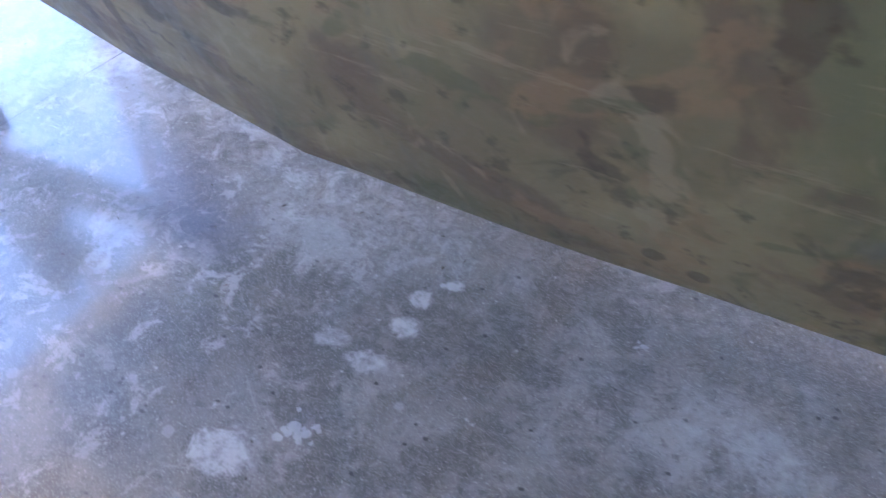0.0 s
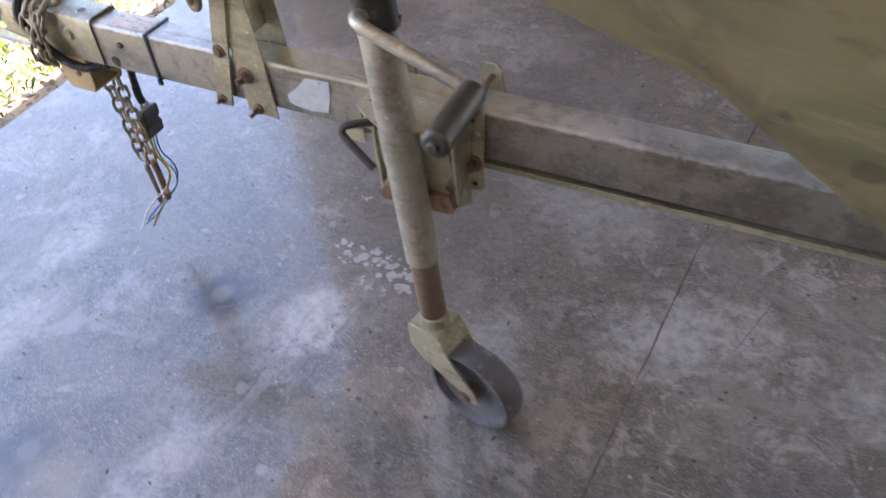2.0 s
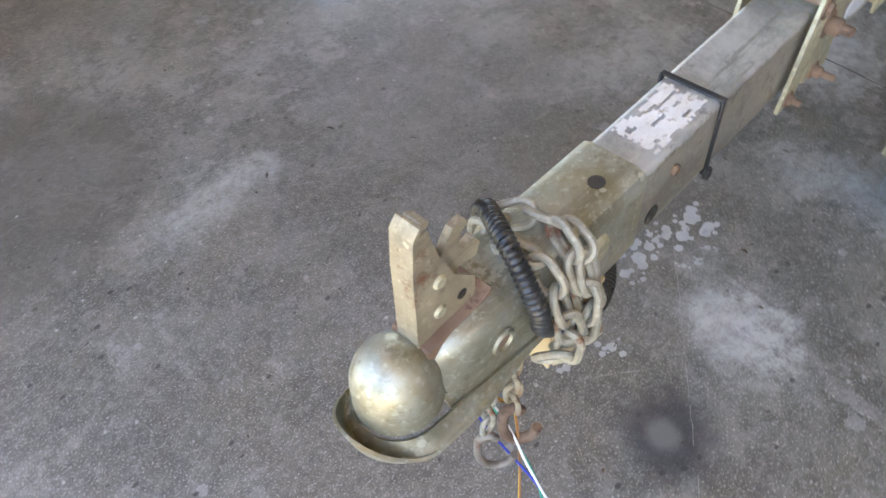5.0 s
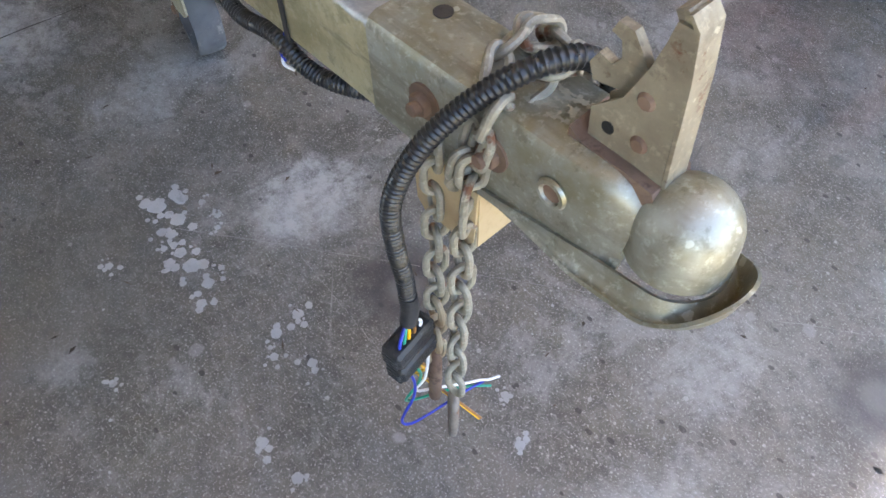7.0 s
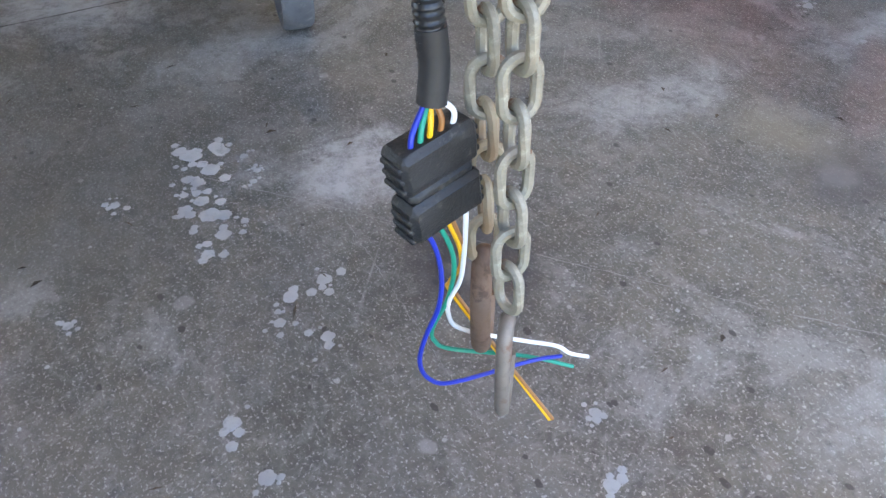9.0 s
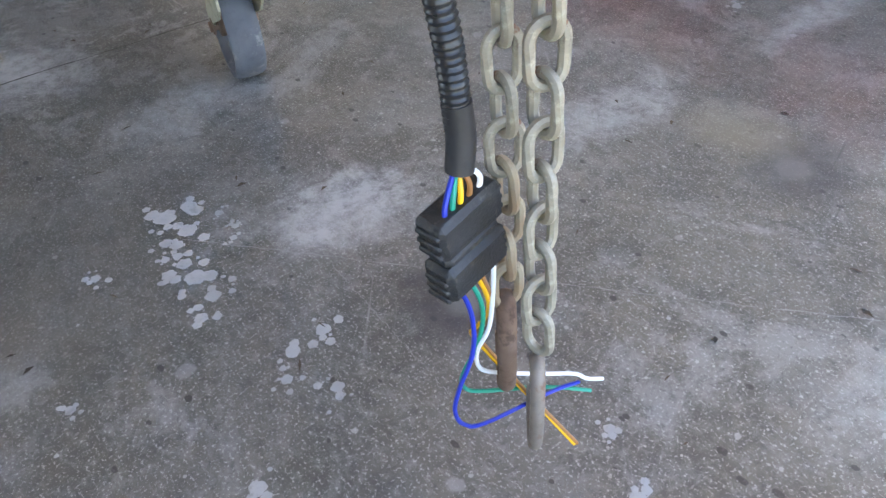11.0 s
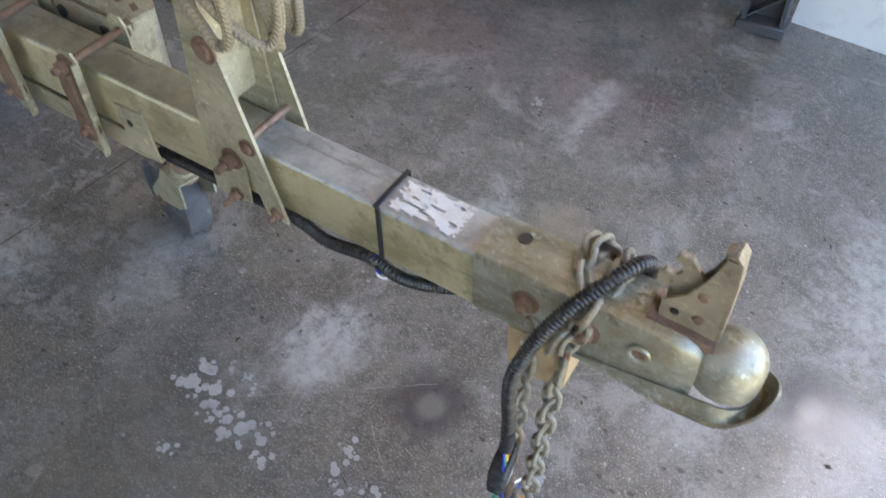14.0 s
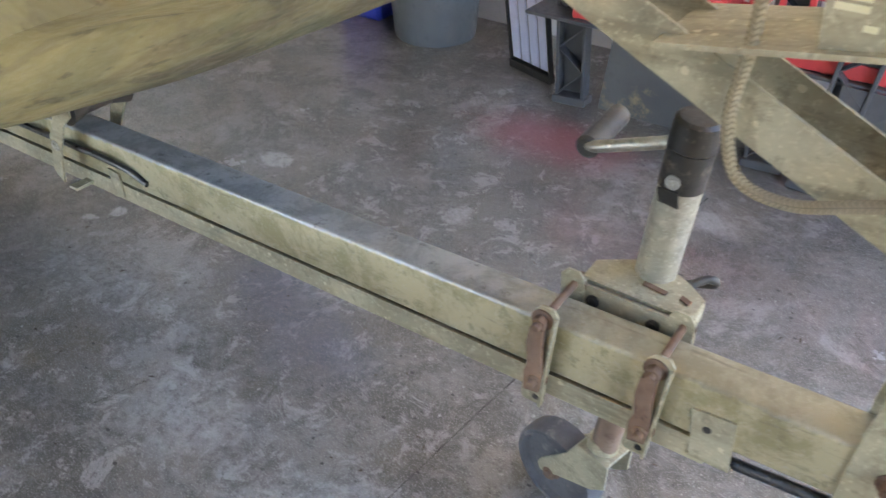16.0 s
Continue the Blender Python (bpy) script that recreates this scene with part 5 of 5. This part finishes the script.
wire_tail("blue", -0.018, (0.091, 0.084, 0.26), (0.089, 0.08, 0.235), (0.088, 0.083, 0.209), (0.09, 0.093, 0.183), (0.093, 0.096, 0.158), (0.093, 0.089, 0.136), (0.092, 0.070, 0.121), (0.086, 0.009, 0.109), (0.083, -0.018, 0.1))
wire_tail("green", -0.008, (0.091, 0.077, 0.264), (0.092, 0.07, 0.242), (0.095, 0.068, 0.22), (0.099, 0.071, 0.196), (0.104, 0.079, 0.172), (0.108, 0.076, 0.153), (0.108, 0.062, 0.135), (0.094, 0.008, 0.106), (0.076, -0.025, 0.09))
wire_tail("yellow", 0.0, (0.091, 0.072, 0.266), (0.093, 0.064, 0.242), (0.1, 0.06, 0.219), (0.111, 0.061, 0.198), (0.118, 0.055, 0.178), (0.096, 0.029, 0.118), (0.064, 0.004, 0.059))
wire_tail("brown", 0.005, (0.09, 0.07, 0.267), (0.093, 0.062, 0.242), (0.099, 0.059, 0.218), (0.109, 0.06, 0.197), (0.117, 0.053, 0.178), (0.095, 0.028, 0.118), (0.063, 0.002, 0.059))
wire_tail("white", 0.016, (0.09, 0.062, 0.272), (0.092, 0.064, 0.222), (0.097, 0.07, 0.199), (0.102, 0.068, 0.18), (0.104, 0.061, 0.162), (0.101, 0.043, 0.146), (0.089, 0.013, 0.131), (0.082, -0.011, 0.117), (0.08, -0.024, 0.102), (0.078, -0.041, 0.089))
part("tie_wire", tube(smooth_path([(0.3034, 0.0247, 0.4997), (0.2996, 0.0344, 0.488), (0.2939, 0.0362, 0.4802), (0.2882, 0.0303, 0.488)], 6), 0.0016, 8), WIRES["blue"], loom, "blue insulated wire")
part("tie_wire", tube(smooth_path([(0.3005, 0.0305, 0.4909), (0.2939, 0.0382, 0.4782), (0.2843, 0.0342, 0.4743)], 6), 0.0015, 8), WIRES["white"], loom, "white insulated wire")

# ---- winch rope ----
rope = thing("winch_rope", "thick braided tan rope hung in loops on the winch post", "rope")
RR = 0.0056


def loop(points, r=RR, name="rope_loop"):
    return part(name, tube(smooth_path(points, 14), r, 12), ROPE, rope)


TOPZ = 1.10
loop([(0.560, 0.062, TOPZ), (0.5575, 0.062, 0.9467), (0.5365, 0.06, 0.9077), (0.508, 0.06, 0.8198), (0.4632, 0.056, 0.7466), (0.448, 0.052, 0.7203), (0.4328, 0.05, 0.7418), (0.4423, 0.056, 0.8296), (0.4813, 0.062, 0.8979), (0.5127, 0.064, 0.976), (0.53, 0.06, TOPZ)])
loop([(0.545, 0.074, TOPZ), (0.527, 0.074, 0.976), (0.5032, 0.07, 0.8784), (0.4556, 0.058, 0.7808), (0.4176, 0.04, 0.73), (0.4023, 0.026, 0.73), (0.3985, 0.022, 0.771), (0.4119, 0.034, 0.8394), (0.4223, 0.05, 0.8735), (0.4652, 0.066, 0.9028), (0.4937, 0.074, 0.9467), (0.515, 0.07, TOPZ)])
loop([(0.530, 0.082, TOPZ), (0.5127, 0.08, 0.9662), (0.4889, 0.074, 0.8686), (0.4613, 0.066, 0.8003), (0.4366, 0.046, 0.7808), (0.4138, 0.024, 0.7808), (0.4033, 0.008, 0.8052), (0.4176, -0.012, 0.8394), (0.4366, -0.022, 0.9077), (0.4509, -0.028, 0.9614)])
loop([(0.505, 0.070, TOPZ), (0.4956, 0.072, 0.9565), (0.4766, 0.07, 0.8589), (0.4509, 0.052, 0.8101), (0.4271, 0.036, 0.7954), (0.4176, 0.03, 0.8198), (0.4414, 0.044, 0.854), (0.4575, 0.02, 0.8686), (0.4632, -0.01, 0.8784)])
loop([(0.575, 0.058, TOPZ), (0.5679, 0.06, 0.976), (0.567, 0.064, 0.9077), (0.5565, 0.076, 0.8735)])
loop([(0.478, -0.036, 0.99), (0.468, -0.034, 0.95), (0.456, -0.018, 0.88), (0.432, 0.004, 0.80), (0.418, 0.012, 0.725), (0.411, 0.014, 0.712), (0.409, 0.020, 0.735), (0.428, 0.028, 0.80), (0.446, 0.036, 0.86)])
# loops on the far face
loop([(0.487, -0.041, 1.10), (0.472, -0.0480, 0.99), (0.456, -0.0520, 0.85), (0.450, -0.0570, 0.75), (0.454, -0.0610, 0.68), (0.462, -0.0620, 0.664), (0.470, -0.0610, 0.68), (0.466, -0.0580, 0.77), (0.466, -0.0477, 0.88), (0.475, -0.0437, 1.00), (0.493, -0.043, 1.10)])
loop([(0.496, -0.041, 1.10), (0.468, -0.0380, 0.97), (0.452, -0.0380, 0.87), (0.440, -0.0300, 0.80), (0.434, -0.0200, 0.752), (0.430, -0.0200, 0.735), (0.440, -0.0340, 0.748), (0.448, -0.0431, 0.86), (0.462, -0.0431, 0.98), (0.502, -0.043, 1.10)])
loop([(0.505, -0.041, 1.10), (0.447, -0.0400, 0.96), (0.438, -0.0420, 0.84), (0.436, -0.0453, 0.775), (0.440, -0.0497, 0.745), (0.475, -0.0467, 0.735), (0.503, -0.0477, 0.755), (0.514, -0.0467, 0.80), (0.505, -0.0464, 0.93), (0.511, -0.043, 1.10)])
loop([(0.514, -0.041, 1.10), (0.445, -0.0437, 0.97), (0.436, -0.0464, 0.81), (0.453, -0.0486, 0.725), (0.483, -0.0497, 0.703), (0.512, -0.0497, 0.725), (0.528, -0.0536, 0.775), (0.524, -0.0517, 0.84), (0.505, -0.0464, 0.97), (0.520, -0.043, 1.10)])
loop([(0.523, -0.041, 1.10), (0.452, -0.0400, 0.97), (0.446, -0.0437, 0.82), (0.460, -0.0453, 0.748), (0.484, -0.0464, 0.728), (0.507, -0.0497, 0.745), (0.517, -0.0477, 0.785), (0.510, -0.0497, 0.85), (0.495, -0.0453, 0.97), (0.529, -0.043, 1.10)])
# slack line to the knot
loop([(0.7173, 0.05, 1.093), (0.7154, 0.05, 0.9467), (0.7183, 0.052, 0.8784), (0.6992, 0.056, 0.8296), (0.6526, 0.066, 0.8247), (0.5993, 0.078, 0.8491), (0.5565, 0.084, 0.8686)], 0.0056, "rope_line")
loop([(0.5622, 0.092, 0.8589), (0.5432, 0.098, 0.8638), (0.5318, 0.086, 0.8755), (0.5413, 0.072, 0.8813), (0.5603, 0.074, 0.8745), (0.5679, 0.09, 0.8667), (0.5527, 0.1, 0.8706), (0.5375, 0.092, 0.8569), (0.5432, 0.076, 0.855), (0.5622, 0.08, 0.8628)], 0.0060, "rope_knot")
loop([(0.547, 0.086, 0.8638), (0.5318, 0.08, 0.8316), (0.5222, 0.072, 0.7954), (0.5127, 0.068, 0.7808), (0.5013, 0.066, 0.7925), (0.508, 0.072, 0.8296), (0.5222, 0.08, 0.8589)], 0.0056, "rope_line")

# ---- the boat ----
boat = thing("boat", "camouflage painted flat-bottomed punt on the trailer", "boat")
# x, half bottom width, bottom z, half width at the gunwale, gunwale z
HULL = [(0.97, 0.39, 0.985, 0.49, 1.33), (1.05, 0.39, 0.945, 0.51, 1.32), (1.20, 0.39, 0.888, 0.53, 1.30), (1.30, 0.385, 0.812, 0.54, 1.29), (1.40, 0.385, 0.748, 0.55, 1.28), (1.50, 0.40, 0.699, 0.56, 1.27),
        (1.60, 0.43, 0.695, 0.57, 1.26), (1.80, 0.466, 0.653, 0.60, 1.24), (2.00, 0.482, 0.615, 0.63, 1.23), (2.30, 0.515, 0.585, 0.66, 1.22), (2.60, 0.521, 0.585, 0.69, 1.22), (3.00, 0.514, 0.585, 0.70, 1.22), (4.6, 0.515, 0.585, 0.70, 1.22)]
HEEL = 0.05


def heel(y):
    """Rise of the hull at y: it lists towards the south, and its north bilge turns up more."""
    return HEEL * y * (2.5 if y > 0 else 1.0)


def hull():
    bm = bmesh.new()
    rows = []
    for x, w, z, gw, gz in HULL:
        half = [(0, z), (w * 0.5, z), (w - 0.02, z), (w - 0.004, z + 0.004), (w + 0.003, z + 0.018)]
        for k in range(1, 7):
            t = k / 6
            half.append((w + 0.003 + (gw - w) * t ** 0.85, z + 0.018 + (gz - z - 0.018) * t))
        rows.append([bm.verts.new((x, -y, zz)) for y, zz in half[::-1]] + [bm.verts.new((x, y, zz)) for y, zz in half[1:]])
    for a, b in zip(rows, rows[1:]):
        for k in range(len(a) - 1):
            bm.faces.new((a[k], a[k + 1], b[k + 1], b[k]))
    bm.faces.new(rows[0])
    bm.faces.new(rows[-1][::-1])
    bmesh.ops.recalc_face_normals(bm, faces=bm.faces)
    bmesh.ops.subdivide_edges(bm, edges=bm.edges[:], cuts=3, use_grid_fill=True)
    for v in bm.verts:
        v.co.z += heel(v.co.y)
        v.co.y += 0.003 * noise.noise(v.co * 5.0)
        v.co.z += 0.007 * noise.noise(v.co * 9.0 + Vector((2, 4, 9))) * (1 if v.co.x < 2.3 and v.co.y > 0 else 0.25)
        v.co.z += 0.002 * noise.noise(v.co * 4.0 + Vector((3, 1, 2)))
    return bm


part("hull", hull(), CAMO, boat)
for s in (1, -1):
    part("gunwale", tube(smooth_path([(x, s * gw, gz + heel(s * gw)) for x, w, z, gw, gz in HULL], 4), 0.016, 10), CAMO, boat)

# pressed strake along the near side
STRAKE = [(1.76, 0.484, 0.758), (1.90, 0.501, 0.746), (2.00, 0.510, 0.742), (2.30, 0.543, 0.735), (2.60, 0.559, 0.735), (3.00, 0.559, 0.735), (4.58, 0.559, 0.735)]
part("strake", tube(smooth_path([(x, -y, z - HEEL * y) for x, y, z in STRAKE], 5), 0.005, 8), CAMO, boat)

before_south = set(bpy.data.objects)
# ---- along the south wall ----
def trestle_leg(x, y, lean, group, label):
    """A moulded plastic trestle leg with triangular webs."""
    t = thing("plastic_trestle", label, "trestle", Matrix.Translation((x, y, 0)) @ Matrix.Rotation(radians(lean), 4, "Y"), group)
    h, w = 0.62, 0.10
    for s in (-1, 1):
        part("leg_rail", box(0.012, 0.05, h, (s * w / 2, 0, h / 2), 0.002), TRESTLE, t)
    part("leg_back", box(w, 0.006, h, (0, -0.022, h / 2), 0.002), TRESTLE, t)
    part("leg_foot", box(w + 0.03, 0.07, 0.03, (0, 0, 0.015), 0.004), TRESTLE, t)
    n = 7
    for k in range(n):
        z0, z1 = 0.03 + k * (h - 0.04) / n, 0.03 + (k + 1) * (h - 0.04) / n
        a, b = (-w / 2, w / 2) if k % 2 else (w / 2, -w / 2)
        part("leg_web", prism([(a, z0), (a, z0 + 0.006), (b, z1 + 0.006), (b, z1)], -0.022, 0.022), TRESTLE, t)
    return t


trestle_leg(0.955, -1.59, 3, "trestle legs", "dark grey moulded plastic trestle leg with triangular webs")
trestle_leg(0.800, -1.535, -4, "trestle legs", "dark grey moulded plastic trestle leg with triangular webs")
trestle_leg(0.128, -1.50, 6, "trestle legs", "dark grey moulded plastic trestle leg with triangular webs")
trestle_leg(1.66, -1.66, 4, "trestle legs", "dark grey moulded plastic trestle leg with triangular webs")
bench = thing("trestle_bench", "dark grey plastic trestle bench holding red crates", "bench")
part("bench_beam", prism([(0.10, 0.335), (0.10, 0.20), (0.17, 0.25), (0.24, 0.292), (0.66, 0.280), (0.73, 0.23), (0.80, 0.17), (0.80, 0.335)], -1.545, -1.515, 0.003), TRESTLE, bench)
part("bench_top", box(1.75, 0.37, 0.012, (0.93, -1.715, 0.335), 0.003), TRESTLE, bench)
part("bench_latch", box(0.02, 0.006, 0.014, (0.335, -1.512, 0.315), 0.002), BLACK, bench, "small dark latch")


def crate(x, y, z, sx, sy, sz):
    t = thing("plastic_crate", "red slotted plastic crate on the bench", "crate", group="red crates")
    w = 0.012
    for s in (-1, 1):
        for k in range(3):
            part("crate_rail", box(sx, w, sz * 0.18, (x, y + s * (sy - w) / 2, z + sz * (0.1 + 0.39 * k)), 0.002), RED, t)
            part("crate_rail", box(w, sy - 2 * w, sz * 0.18, (x + s * (sx - w) / 2, y, z + sz * (0.1 + 0.39 * k)), 0.002), RED, t)
        for k in range(7):
            part("crate_bar", box(0.018, w * 0.8, sz, (x - sx / 2 + 0.01 + (sx - 0.02) * k / 6, y + s * (sy - w) / 2, z + sz / 2), 0.002), RED, t)
    part("crate_floor", box(sx - 2 * w, sy - 2 * w, 0.006, (x, y, z + 0.01)), RED, t)
    return t


crate(0.30, -1.70, 0.3415, 0.48, 0.34, 0.24)
crate(0.86, -1.72, 0.3415, 0.48, 0.34, 0.24)
crate(1.40, -1.72, 0.3415, 0.48, 0.34, 0.24)
solid("plywood_sheet", prism([(0.36, 0.0), (0.71, 0.0), (0.70, 0.30), (0.37, 0.33)], -1.60, -1.588, 0.002), PLY, "dark stained plywood sheet leaning under the bench", "plywood")
solid("leaning_board", prism([(1.03, 0.0), (1.56, 0.0), (1.53, 0.34), (1.06, 0.36)], -1.68, -1.668, 0.002), PLY, "dark stained board leaning under the bench", "board")
solid("cardboard_sheet", prism([(0.20, 0.06), (0.37, 0.06), (0.37, 0.25), (0.20, 0.25)], -1.64, -1.63, 0.001), CARD, "brown cardboard sheet under the bench", "cardboard")
solid("white_skirting", box(0.22, 0.02, 0.06, (0.28, -1.625, 0.03), 0.002), WHITE, "pale painted timber offcut on the slab", "timber")
solid("white_panel", prism([(-0.55, 0.0), (0.07, 0.0), (0.09, 0.9), (-0.55, 0.9)], -1.60, -1.58, 0.002), WHITE, "off-white painted panel standing by the bench", "panel")
solid("leaflet", box(0.13, 0.07, 0.004, (0.44, -1.53, 0.262), 0.001, Matrix.Rotation(radians(20), 4, "X")), WHITE, "white leaflet with red stripe on bench rail", "leaflet")
heater = thing("louvre_panel", "black framed panel of pale translucent slats", "panel", Matrix.Translation((1.90, -1.79, 0)) @ Matrix.Rotation(radians(-18), 4, "Z") @ Matrix.Rotation(radians(-10), 4, "X"))
for k in range(4):
    part("slat", box(0.044, 0.010, 0.44, (-0.078 + 0.052 * k, 0, 0.265), 0.003), SLATGLASS, heater)
for s in (-1, 1):
    part("frame_side", box(0.010, 0.02, 0.50, (s * 0.11, 0, 0.25), 0.002), BLACK, heater)
    part("frame_end", box(0.23, 0.03, 0.035, (0, 0, 0.0175 if s < 0 else 0.49), 0.002), BLACK, heater)
part("frame_back", box(0.22, 0.006, 0.5, (0, -0.012, 0.25)), BLACK, heater)


def rubbish_bin():
    t = thing("rubbish_bin", "round grey plastic bin standing on the slab", "bin")
    bm = bmesh.new()
    n = 48
    prof = [(0.0, 0.0), (0.17, 0.0), (0.175, 0.01), (0.20, 0.30), (0.22, 0.62), (0.232, 0.62), (0.232, 0.65), (0.215, 0.65), (0.19, 0.3), (0.168, 0.02), (0.0, 0.02)]
    rings = [[bm.verts.new((2.46 + r * (1 + 0.015 * (k % 6 == 0)) * math.cos(2 * math.pi * k / n), -1.93 + r * (1 + 0.015 * (k % 6 == 0)) * math.sin(2 * math.pi * k / n), z)) for k in range(n)] for r, z in prof[1:-1]]
    for a, b in zip(rings, rings[1:]):
        for k in range(n):
            bm.faces.new((a[k], a[(k + 1) % n], b[(k + 1) % n], b[k]))
    bm.faces.new(rings[0])
    bm.faces.new(rings[-1])
    part("bin_body", finish(bm), BIN, t)
    return t


rubbish_bin()
solid("blue_tub", box(0.25, 0.2, 0.35, (2.86, -1.98, 0.175), 0.02), BLUE, "blue plastic tub beside the bin", "tub")

# set the row of things by the south wall out from the wall line
for ob in set(bpy.data.objects) - before_south:
    if ob.parent is None:
        ob.matrix_world = Matrix.Translation((0.03, 0, 0)) @ Matrix.Diagonal((0.955, 0.952, 0.97, 1)) @ ob.matrix_world
